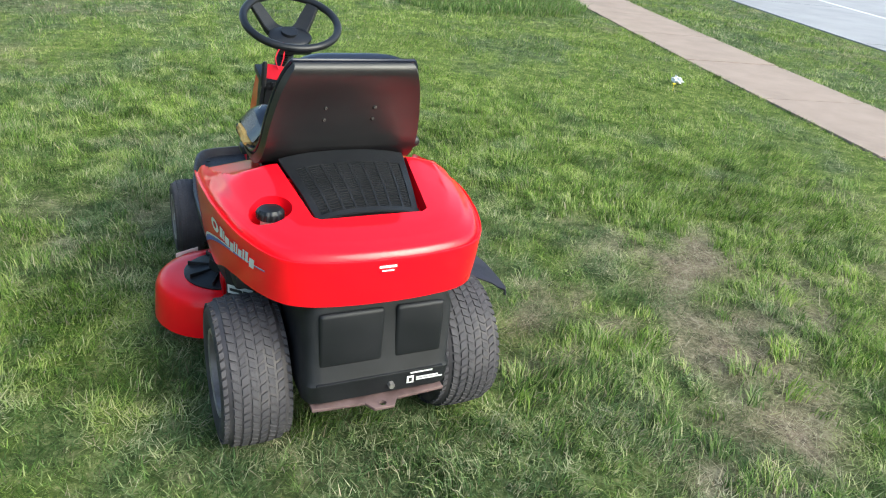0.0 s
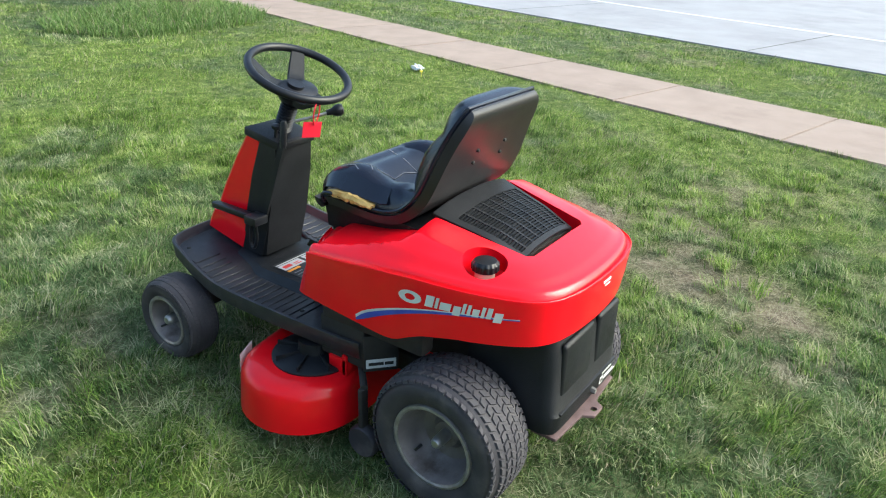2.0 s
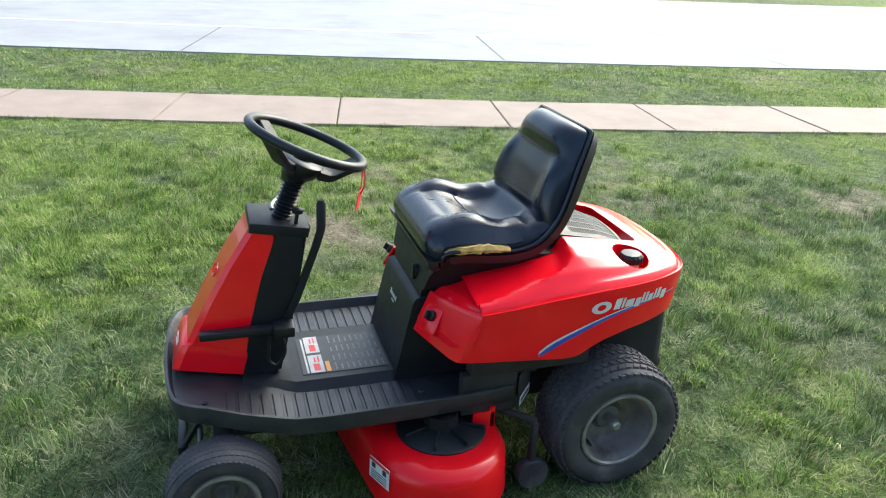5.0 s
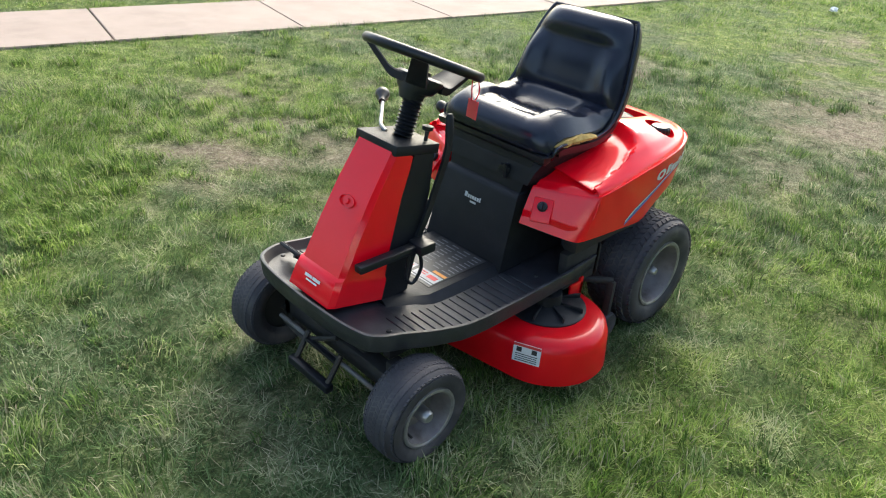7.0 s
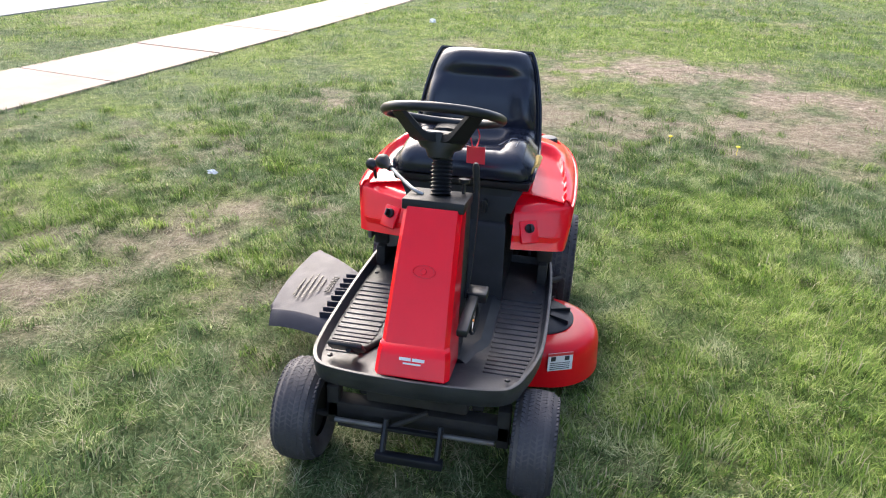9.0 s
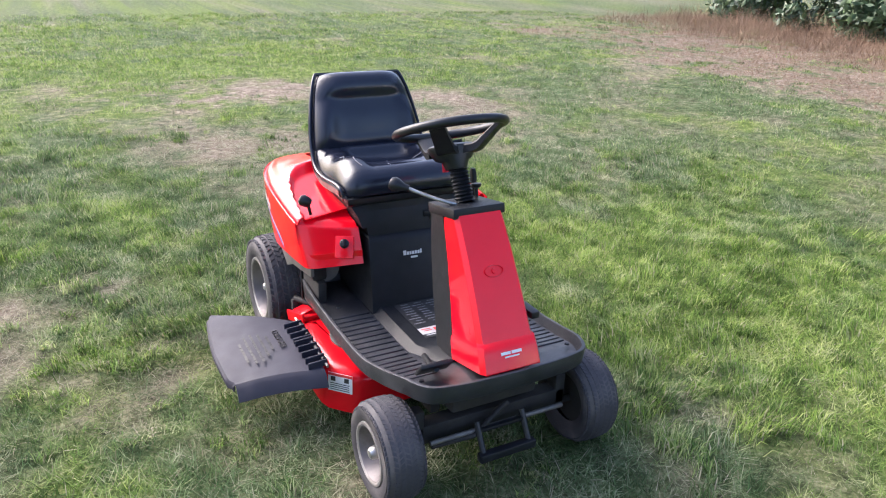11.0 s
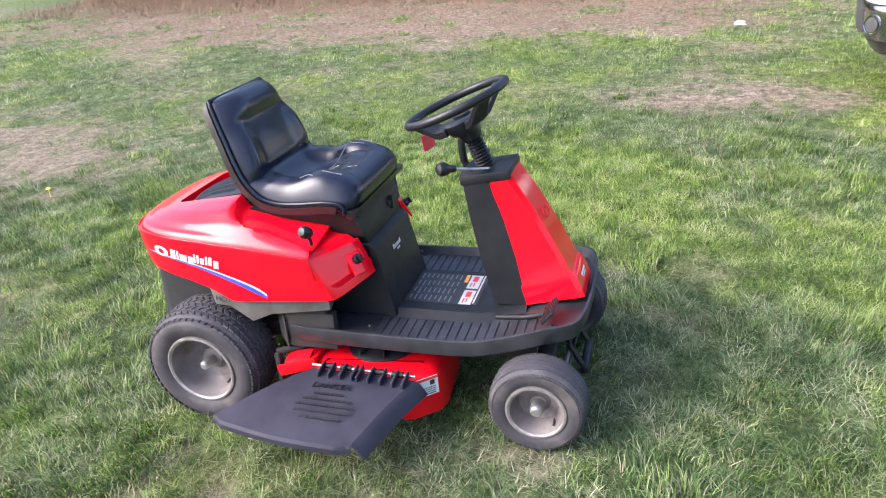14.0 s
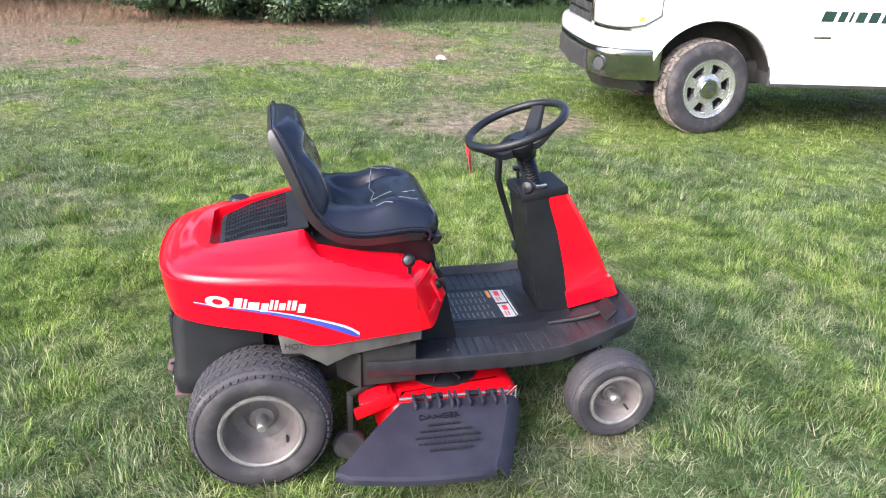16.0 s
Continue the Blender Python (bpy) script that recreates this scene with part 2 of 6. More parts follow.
def tab(X, Y, s, seed):
    """Cheap smooth noise, about 0 to 1, for arrays."""
    out, amp, tot = np.zeros_like(X), 1.0, 0.0
    rs = np.random.RandomState(seed)
    for o in range(4):
        g = rs.rand(64, 64)
        U, V = X * s * 2 ** o + 7.3 * o, Y * s * 2 ** o + 3.1 * o
        i, j = np.floor(U).astype(int), np.floor(V).astype(int)
        f, h = U - i, V - j
        f, h = f * f * (3 - 2 * f), h * h * (3 - 2 * h)
        a, b = g[i % 64, j % 64], g[(i + 1) % 64, j % 64]
        c, d = g[i % 64, (j + 1) % 64], g[(i + 1) % 64, (j + 1) % 64]
        out += amp * ((a * (1 - f) + b * f) * (1 - h) + (c * (1 - f) + d * f) * h)
        tot += amp
        amp *= 0.6
    return out / tot


LUSH = [(3.2, 4.6, 2.6, 3.0, 0.75), (0.6, 4.4, 2.0, 1.6, 0.5), (2.2, 2.0, 1.2, 1.0, 0.5), (-2.2, 0.4, 1.5, 1.2, 0.6), (0.8, -7.6, 5.0, 1.6, 0.7), (-4.4, 4.6, 3.0, 2.0, 0.5), (3.4, -3.6, 0.9, 2.4, 0.6), (0.9, -1.4, 0.7, 0.6, 0.5), (0.3, -0.9, 0.8, 0.5, 0.4), (6.9, 2.0, 1.2, 9.0, 0.35), (-1.4, -1.4, 1.0, 0.9, 0.45), (-1.6, 3.2, 1.2, 0.9, 0.35)]


def lush_places(X, Y):
    d = np.zeros_like(X)
    for x, y, a, b, s in LUSH:
        d = np.maximum(d, s * np.exp(-(((X - x) / a) ** 2 + ((Y - y) / b) ** 2) * 0.8))
    return d


def dryness(X, Y):
    """0: lush grass, 1: bare dry soil and straw."""
    d = np.zeros_like(X)
    for x, y, a, b, s in BARE:
        d = np.maximum(d, s * np.exp(-(((X - x) / a) ** 2 + ((Y - y) / b) ** 2) * 0.8))
    n, f = tab(X, Y, 1.7, 3), tab(X, Y, 7.0, 6)
    k = np.clip((n * 0.55 + f * 0.45 - 0.33) * 4.2, 0, 1)
    strip = 0.6 * np.clip((-7.2 - X) / 1.3, 0, 1) * np.clip((2.7 - Y) / 1.5, 0, 1) * np.clip((Y + 8.5) / 2.5, 0, 1)     # dry strip in front of the weeds
    return np.clip(d * (0.18 + 1.0 * k) + (tab(X, Y, 0.8, 5) - 0.54) * 1.1 + (n - 0.5) * 0.8 + (f - 0.5) * 0.9 - 0.55 * lush_places(X, Y) + strip * (0.35 + 0.75 * k) + 0.12 * np.clip((-2.0 - X) / 3, 0, 1), 0, 1)


def lushness(X, Y):
    """0: olive, 1: bright yellow-green weeds, in mats with fairly sharp edges."""
    base = (tab(X, Y, 0.55, 11) - 0.47) * 2.6 + (tab(X, Y, 2.6, 12) - 0.5) * 2.6 + (tab(X, Y, 8.0, 13) - 0.5) * 1.6 + lush_places(X, Y) + 0.16
    mats = np.clip((tab(X, Y, 0.9, 14) * 0.6 + tab(X, Y, 3.6, 15) * 0.4 - 0.54) * 9, 0, 1) * np.clip((-3.0 - Y) / 2.0, 0.15, 1)
    return np.clip(base + 0.8 * mats - 0.22 * np.clip((-2.0 - X) / 2, 0, 1) * np.clip((3.0 - Y) / 2, 0, 1), 0, 1)


def height(X, Y):
    h = (tab(X, Y, 1.3, 21) - 0.5) * 0.035 + (tab(X, Y, 6.0, 22) - 0.5) * 0.018
    k = walk_v(Y)
    near = np.clip((np.abs(X - k - 0.6) - 0.6) / 0.5, 0, 1) * np.where(X > k + 3.7, 0, 1)
    wheels = np.ones_like(X)
    for x, y in ((-0.34, 0), (0.34, 0), (-0.365, 1.237), (0.365, 1.237)):
        wheels = np.minimum(wheels, np.clip((np.hypot(X - x, Y - y) - 0.12) / 0.25, 0, 1))
    dip = 0.026 * (np.exp(-(np.hypot(X - 0.34, Y) / 0.2) ** 2) + np.exp(-(np.hypot(X + 0.34, Y) / 0.2) ** 2))
    return h * near * wheels - (1 - near) * 0.004 - dip


def attr(me, name, values):
    a = me.attributes.new(name, "FLOAT", "POINT")
    a.data.foreach_set("value", np.asarray(values, np.float32).ravel())


def grow(a, b, step, far, ratio=1.35):
    v = list(np.arange(a, b + step / 2, step))
    s = step
    while v[-1] < far:
        s *= ratio
        v.append(v[-1] + s)
    s = step
    while v[0] > -far:
        s *= ratio
        v.insert(0, v[0] - s)
    return np.array(v)


def lawn_material(name, blade):
    m, n, l, b = nodes_of(name)
    tc = n.new("ShaderNodeTexCoord")
    dry, lush = n.new("ShaderNodeAttribute"), n.new("ShaderNodeAttribute")
    dry.attribute_name, lush.attribute_name = "dry", "lush"

    def tex(scale, detail=8):
        t = n.new("ShaderNodeTexNoise")
        t.inputs["Scale"].default_value, t.inputs["Detail"].default_value, t.inputs["Roughness"].default_value = scale, detail, 0.7
        l.new(tc.outputs["Object"], t.inputs["Vector"])
        return t.outputs["Fac"]

    def ramp(fac, *stops):
        r = n.new("ShaderNodeValToRGB")
        e = r.color_ramp.elements
        while len(e) < len(stops):
            e.new(0.5)
        for k, (p, c) in zip(e, stops):
            k.position, k.color = p, (*c, 1)
        l.new(fac, r.inputs["Fac"])
        return r.outputs["Color"]

    def mix(f, a, c):
        x = n.new("ShaderNodeMix")
        x.data_type = "RGBA"
        l.new(f, x.inputs["Factor"]), l.new(a, x.inputs["A"]), l.new(c, x.inputs["B"])
        return x.outputs["Result"]
    if blade:
        tone = n.new("ShaderNodeAttribute")
        tone.attribute_name = "tone"
        t = tone.outputs["Fac"]
        olive = ramp(t, (0.0, (0.034, 0.070, 0.020)), (0.5, (0.117, 0.202, 0.078)), (0.8, (0.235, 0.310, 0.145)), (1.0, (0.44, 0.46, 0.29)))
        bright = ramp(t, (0.0, (0.045, 0.095, 0.012)), (0.45, (0.178, 0.300, 0.048)), (0.8, (0.33, 0.44, 0.095)), (1.0, (0.44, 0.50, 0.18)))
        straw = ramp(t, (0.0, (0.10, 0.095, 0.052)), (0.4, (0.28, 0.25, 0.165)), (1.0, (0.52, 0.46, 0.35)))
        b.inputs["Roughness"].default_value = 0.7
        b.inputs["Specular IOR Level"].default_value = 0.18
        b.inputs["Transmission Weight"].default_value = 0.0
    else:
        mottle, fine = n.new("ShaderNodeMath"), tex(55, 12)
        mottle.operation = "MULTIPLY_ADD"
        mottle.inputs[1].default_value = 1.1
        l.new(tex(11, 6), mottle.inputs[0])
        shift = n.new("ShaderNodeMath")
        shift.operation, shift.inputs[1].default_value = "SUBTRACT", 0.55
        l.new(fine, shift.inputs[0]), l.new(shift.outputs[0], mottle.inputs[2])
        t = mottle.outputs[0]
        olive = ramp(t, (0.25, (0.020, 0.034, 0.011)), (0.5, (0.078, 0.112, 0.040)), (0.75, (0.21, 0.235, 0.12)))
        bright = ramp(t, (0.25, (0.030, 0.052, 0.008)), (0.5, (0.110, 0.158, 0.030)), (0.75, (0.27, 0.29, 0.10)))
        straw = ramp(t, (0.25, (0.070, 0.054, 0.038)), (0.5, (0.225, 0.178, 0.132)), (0.75, (0.46, 0.385, 0.30)))
        b.inputs["Roughness"].default_value = 0.9
        b.inputs["Specular IOR Level"].default_value = 0.15
        g = n.new("ShaderNodeBump")
        g.inputs["Strength"].default_value, g.inputs["Distance"].default_value = 0.9, 0.03
        l.new(tex(70), g.inputs["Height"])
        l.new(g.outputs["Normal"], b.inputs["Normal"])
    col = mix(dry.outputs["Fac"], mix(lush.outputs["Fac"], olive, bright), straw)
    l.new(col, b.inputs["Base Color"])
    if blade:
        # light shines through the thin blades
        tr, ms = n.new("ShaderNodeBsdfTranslucent"), n.new("ShaderNodeMixShader")
        ms.inputs["Fac"].default_value = 0.40
        l.new(col, tr.inputs["Color"])
        l.new(b.outputs["BSDF"], ms.inputs[1]), l.new(tr.outputs["BSDF"], ms.inputs[2])
        l.new(ms.outputs["Shader"], n["Material Output"].inputs["Surface"])
    return m


M_LAWN, M_BLADE = lawn_material("lawn_soil", False), lawn_material("grass_blade", True)

gx, gy = grow(-11, 10, 0.09, 400), grow(-10, 9, 0.09, 400)
GX, GY = np.meshgrid(gx, gy, indexing="xy")
gv = np.stack([GX, GY, height(GX, GY)], -1).reshape(-1, 3)
nx, ny = len(gx), len(gy)
q = (np.arange(ny - 1)[:, None] * nx + np.arange(nx - 1)[None, :]).ravel()
gf = np.stack([q, q + 1, q + nx + 1, q + nx], -1)


def mesh_np(name, verts, faces):
    me = bpy.data.meshes.new(name)
    k = faces.shape[1]
    me.vertices.add(len(verts)), me.loops.add(faces.size), me.polygons.add(len(faces))
    me.vertices.foreach_set("co", np.asarray(verts, np.float32).ravel())
    me.loops.foreach_set("vertex_index", faces.astype(np.int32).ravel())
    me.polygons.foreach_set("loop_start", np.arange(0, faces.size, k, dtype=np.int32))
    me.update(calc_edges=True)
    return me


me = mesh_np("ground", gv, gf)
attr(me, "dry", dryness(GX, GY)), attr(me, "lush", lushness(GX, GY))
me.shade_smooth()
me.materials.append(M_LAWN)
tagged(new("ground", me), "patchy summer lawn of short grass with bare dry soil", "lawn", kind="structure")


def blades(name, X, Y, L, W, lean, label, dry=None, tone=None, lush=None, category="grass", rs=np.random.RandomState(4), mat=None, ang=None, single=False, odd=0.10):
    """One mesh of bent, tapered blades that stand at X, Y; single: one slim triangle each."""
    n = len(X)
    a = rs.rand(n) * 2 * np.pi if ang is None else ang + rs.randn(n) * 0.8
    dx, dy = np.cos(a), np.sin(a)
    b = a + np.pi / 2 + rs.randn(n) * 0.5
    wx, wy = np.cos(b) * W / 2, np.sin(b) * W / 2
    Z = height(X, Y) - 0.006
    bend = lean * (0.4 + rs.rand(n) * 1.2) * L
    tip = np.stack([X + dx * bend, Y + dy * bend, Z + L * np.sqrt(np.clip(1 - (bend / L * 0.75) ** 2, 0.12, 1))], -1)
    k = 3 if single else 5
    V = np.zeros((n, k, 3))
    V[:, 0] = np.stack([X - wx, Y - wy, Z], -1)
    V[:, 1] = np.stack([X + wx, Y + wy, Z], -1)
    V[:, k - 1] = tip
    base = np.arange(n)[:, None] * k
    if single:
        tris = base + np.array([0, 1, 2])
    else:
        mx, my, mz = X + dx * bend * 0.32, Y + dy * bend * 0.32, Z + L * 0.58
        V[:, 2] = np.stack([mx + wx * 0.8, my + wy * 0.8, mz], -1)
        V[:, 3] = np.stack([mx - wx * 0.8, my - wy * 0.8, mz], -1)
        tris = np.concatenate([base + np.array([0, 1, 2]), base + np.array([0, 2, 3]), base + np.array([3, 2, 4])])
    me = mesh_np(name, V.reshape(-1, 3), tris)
    d = dryness(X, Y) if dry is None else dry
    u = lushness(X, Y) if lush is None else lush
    t = np.clip(0.46 + (rs.rand(n) - 0.5) * 0.8 + (tab(X, Y, 10.0, 31) - 0.5) * 1.9 + (tab(X, Y, 3.2, 32) - 0.5) * 0.9, 0, 1) if tone is None else tone
    d = np.clip(d + rs.randn(n) * 0.14 + np.where(rs.rand(n) < odd * (1 - 0.6 * lush_places(X, Y)), 0.75, 0), 0, 1)
    for key, val in (("dry", d), ("lush", u), ("tone", t)):
        attr(me, key, np.repeat(val, k))
    me.shade_smooth()
    me.materials.append(mat or M_BLADE)
    return tagged(new(name, me), label, category, kind="stuff")


def scatter(n, x0, x1, y0, y1, keep, seed, first=None):
    rs = np.random.RandomState(seed)
    X, Y = x0 + rs.rand(n) * (x1 - x0), y0 + rs.rand(n) * (y1 - y0)
    if first is not None:
        k = rs.rand(n) < first(X, Y)
        X, Y, n = X[k], Y[k], int(k.sum())
    k = rs.rand(n) < keep(X, Y)
    return X[k], Y[k], rs


def off_paving(X, Y):
    k = walk_v(Y)
    return np.where(((X > k - 0.01) & (X < k + 1.2)) | (X > k + 3.97), 0.0, 1.0)


def near_by(X, Y):
    return np.hypot(X / 2.6, (Y - 0.5) / 2.9)


def keep_near(X, Y):
    return off_paving(X, Y) * np.clip(1.25 - dryness(X, Y) * 0.75, 0.6, 1) * np.clip(2.2 - 1.3 * near_by(X, Y), 0, 1) * np.clip(0.5 + tab(X, Y, 4.0, 41), 0, 1)


def far_share(X, Y):
    return off_paving(X, Y) * np.clip((near_by(X, Y) - 0.8) * 2, 0, 1) * np.clip(1.75 - np.hypot(X, Y) / 9.5, 0.14, 1)


def keep_far(X, Y):
    return np.clip(1.2 - dryness(X, Y) * 0.8, 0.5, 1) * np.clip(0.4 + tab(X, Y, 2.0, 42), 0, 1)


def tufts(seed, per, count, spread, x0, x1, y0, y1, keep):
    """Clumps of longer, greener blades: places, lean, size and colour of each blade."""
    cx, cy, rs = scatter(count, x0, x1, y0, y1, keep, seed)
    m = len(cx)
    size = 0.45 + rs.rand(m) ** 2 * 1.1
    k = np.repeat(np.arange(m), np.maximum(6, (per * size ** 1.6).astype(int)))
    X = cx[k] + rs.randn(len(k)) * spread * size[k]
    Y = cy[k] + rs.randn(len(k)) * spread * size[k]
    ok = off_paving(X, Y) > 0.5
    lean = (tab(cx, cy, 0.7, 71) * 14 + rs.randn(m) * 0.7)[k]
    hue = np.clip(lushness(cx, cy) * 0.6 + rs.rand(m) * 0.75, 0, 1)[k]
    tone = np.clip((0.14 + rs.rand(m) * 0.58)[k] + rs.randn(len(k)) * 0.30, 0, 1)
    return X[ok], Y[ok], lean[ok], size[k][ok], hue[ok], tone[ok], rs


def keep_tuft(X, Y):
    return off_paving(X, Y) * np.clip(1.05 - dryness(X, Y) * 1.25, 0.03, 1) * np.clip((tab(X, Y, 1.6, 43) - 0.33) * 3.2, 0.08, 1)


X, Y, rs = scatter(1150000, -4.2, 4.2, -4.2, 5.2, keep_near, 1)
d = dryness(X, Y)
L = (0.022 + 0.042 * rs.rand(len(X))) * (0.45 + 1.1 * tab(X, Y, 3.2, 51)) * (1 - 0.45 * d)
blades("grass", X, Y, L, 0.0030 + 0.0026 * rs.rand(len(X)), 1.15 + 1.0 * d, "short mown green grass round the mower", dry=np.clip(d + 0.10 * rs.rand(len(X)), 0, 1), single=True)
X, Y, lean, size, hue, tone, rs = tufts(7, 60, 14000, 0.026, -4.4, 4.4, -4.4, 5.4, lambda X, Y: keep_tuft(X, Y) * np.clip(2.3 - 1.3 * near_by(X, Y), 0, 1))
blades("grass_tufts", X, Y, (0.028 + 0.038 * rs.rand(len(X))) * (0.6 + 0.5 * size), 0.0024 + 0.0026 * rs.rand(len(X)), 0.72, "tufts of longer bright green grass in the lawn", dry=np.where(rs.rand(len(X)) < 0.07, 0.85, 0.0), lush=hue, tone=tone, rs=rs, ang=lean)
X, Y, rs = scatter(1750000, -13, 12, -16, 12, keep_far, 2, far_share)
d, r = dryness(X, Y), np.hypot(X, Y)
L = (0.018 + 0.034 * rs.rand(len(X))) * (0.4 + 1.2 * tab(X, Y, 2.2, 52)) * (1 - 0.4 * d)
blades("grass", X, Y, L, (0.0032 + 0.0036 * rs.rand(len(X))) * np.clip(r / 5.0, 0.8, 2.2), 1.1, "short mown lawn grass farther off", dry=np.clip(d + 0.08 * rs.rand(len(X)), 0, 1), single=True)
X, Y, lean, size, hue, tone, rs = tufts(8, 26, 30000, 0.048, -13, 12, -16, 12, lambda X, Y: keep_tuft(X, Y) * np.clip((near_by(X, Y) - 0.8) * 2, 0, 1))
blades("grass_tufts", X, Y, (0.032 + 0.042 * rs.rand(len(X))) * (0.6 + 0.5 * size), (0.0046 + 0.0046 * rs.rand(len(X))) * np.clip(np.hypot(X, Y) / 6.0, 0.8, 1.8), 0.9, "tufts of longer lawn grass farther off", dry=np.where(rs.rand(len(X)) < 0.09, 0.85, 0.0), lush=hue, tone=np.clip(tone + 0.08, 0, 1), rs=rs, ang=lean, single=True)
# dead blades lying on the worn places
X, Y, rs = scatter(420000, -4.2, 4.2, -4.4, 4.4, lambda X, Y: np.clip((dryness(X, Y) - 0.22) * 1.6, 0, 1) * off_paving(X, Y), 5)
blades("thatch", X, Y, 0.022 + 0.035 * rs.rand(len(X)), 0.0020 + 0.0016 * rs.rand(len(X)), 2.6, "dead straw-coloured grass lying on bare soil", dry=np.full(len(X), 0.95), tone=np.clip(0.25 + 0.75 * rs.rand(len(X)), 0, 1), category="dry grass", rs=rs, single=True)
# grass hanging over the pavement's edges
rs = np.random.RandomState(17)
Y = -9 + 19 * rs.rand(44000)
far_edge = rs.rand(len(Y)) < 0.5
X = walk_v(Y) + np.where(far_edge, 1.20 + 0.045 * rs.rand(len(Y)), -0.045 * rs.rand(len(Y)))
ok = rs.rand(len(Y)) < np.clip((tab(X, Y, 2.4, 44) - 0.30) * 2.6, 0.05, 1)
X, Y, far_edge = X[ok], Y[ok], far_edge[ok]
blades("edge_grass", X, Y, 0.025 + 0.055 * rs.rand(len(X)) * tab(X, Y, 3.0, 45), 0.0045 + 0.004 * rs.rand(len(X)), 1.0, "ragged grass hanging over the pavement's edge", dry=np.where(rs.rand(len(X)) < 0.2, 0.8, 0.1), rs=rs, ang=np.where(far_edge, np.pi, 0.0), single=True)

# ---- pavement and road ----
M_CONC = surf("pavement_concrete", (0.255, 0.197, 0.164), (0.308, 0.240, 0.200), 3.0, 0.85, 0, 0.4, 120, 0, 0.06, (0.23, 0.178, 0.148), 1.3, 0.52)
M_ROAD = surf("road_concrete", (0.26, 0.26, 0.275), (0.31, 0.31, 0.33), 1.5, 0.85, 0, 0.4, 90, 0, 0.06, (0.225, 0.225, 0.24), 0.5, 0.5)
M_LINE = surf("road_line_paint", (0.50, 0.50, 0.51), (0.58, 0.58, 0.58), 3, 0.7, 0, 0.2, 90)


def strip(off0, off1, z, ys, thick=0.0):
    """A ribbon along the walk's line, between two offsets."""
    bm = bmesh.new()
    rows = []
    for y in ys:
        x = walk_x(y)
        s = (walk_x(y + 0.1) - walk_x(y - 0.1)) / 0.2
        k = 1 / math.hypot(1, s)
        rows.append([bm.verts.new((x + o * k, y - o * s * k, zz)) for o, zz in ((off0, z - thick), (off0, z), (off1, z), (off1, z - thick))][0 if thick else 1:4 if thick else 3])
    for a, b in zip(rows, rows[1:]):
        for i in range(len(a) - 1):
            bm.faces.new((a[i], a[i + 1], b[i + 1], b[i]))
    if thick:
        bm.faces.new(rows[0]), bm.faces.new(rows[-1])
    return bm


pavement = thing("pavement", "pale concrete pavement of square slabs along the lawn", "pavement", kind="structure")
y = 0.08 + 1.6 * 22
rs = random.Random(6)
while y > -36:
    bm = strip(0.0, 1.2, 0.014 + rs.uniform(-0.003, 0.003), [y, y - 0.53, y - 1.06, y - 1.588], 0.09)
    bmesh.ops.recalc_face_normals(bm, faces=bm.faces)
    sharp = [e for e in bm.edges if len(e.link_faces) == 2 and e.calc_face_angle() > 0.6]
    bmesh.ops.bevel(bm, geom=sharp, offset=0.006, segments=2, affect="EDGES")
    part("slab", bm, M_CONC, pavement)
    y -= 1.6
long_ys = [45 - 1.5 * i for i in range(70)]
road = part("road", strip(4.0, 17.0, 0.012, long_ys, 0.05), M_ROAD)
tagged(road, "pale grey concrete road beside the grass verge", "road", kind="structure")
part("road_line", strip(6.85, 7.0, 0.0165, long_ys), M_LINE, road, "painted white edge line")
M_JOINT = surf("tarred_joint", (0.05, 0.05, 0.05), (0.09, 0.09, 0.09), 6, 0.8)
for k in range(14):
    y0 = 30 - 4.6 * k
    bm = bmesh.new()
    s = (walk_x(y0 + 0.1) - walk_x(y0 - 0.1)) / 0.2
    c = 1 / math.hypot(1, s)
    vs = [bm.verts.new((walk_x(y0) + o * c + s * c * w, y0 - o * s * c + c * w, 0.0165)) for o, w in ((4.05, -0.012), (6.8, -0.012), (6.8, 0.012), (4.05, 0.012))]
    bm.faces.new(vs)
    part("joint", bm, M_JOINT, road)


# ---- riding mower: x to its right, y ahead, rear axle at y = 0 ----
mower = thing("riding_mower", "red riding lawn mower with a torn black seat, on grass", "lawn mower")


def ring_outline(half):
    """Mirrors a right half outline (front to rear centre) into a whole loop from front right round the rear to front left."""
    return half + [(-x, y) for x, y in reversed(half[:-1])]


# plan of the hood's right half at the crease, front to rear; the front faces stand at an angle
HOOD = [(0.200, 0.672), (0.235, 0.660), (0.315, 0.621), (0.385, 0.584), (0.403, 0.560), (0.410, 0.50), (0.414, 0.42), (0.414, 0.33), (0.411, 0.22), (0.403, 0.12), (0.389, 0.03), (0.372, -0.05), (0.357, -0.10), (0.340, -0.145), (0.316, -0.195), (0.285, -0.236), (0.243, -0.264), (0.19, -0.281), (0.12, -0.292), (0.05, -0.297), (0.0, -0.298)]
hood_half = [p[:2] for p in smooth_line([(*p, 0) for p in HOOD], 100)]
HOOD_MID = 0.16
HOOD_Y = [p[1] for p in reversed(hood_half) if p[1] < 0.575]
HOOD_X = [p[0] for p in reversed(hood_half) if p[1] < 0.575]


def hood_crease(y):
    return lerp(y, [-0.3, -0.15, 0.1, 0.25, 0.45, 0.62], [0.697, 0.700, 0.704, 0.696, 0.674, 0.656])


def hood_low(y):
    return sum(lerp(y + d, [-0.3, -0.19, -0.016, 0.084, 0.13, 0.16, 0.19, 0.24, 0.30, 0.40, 0.57, 0.66], [0.556, 0.553, 0.541, 0.522, 0.503, 0.486, 0.480, 0.483, 0.490, 0.499, 0.508, 0.532]) for d in (-0.012, 0, 0.012)) / 3


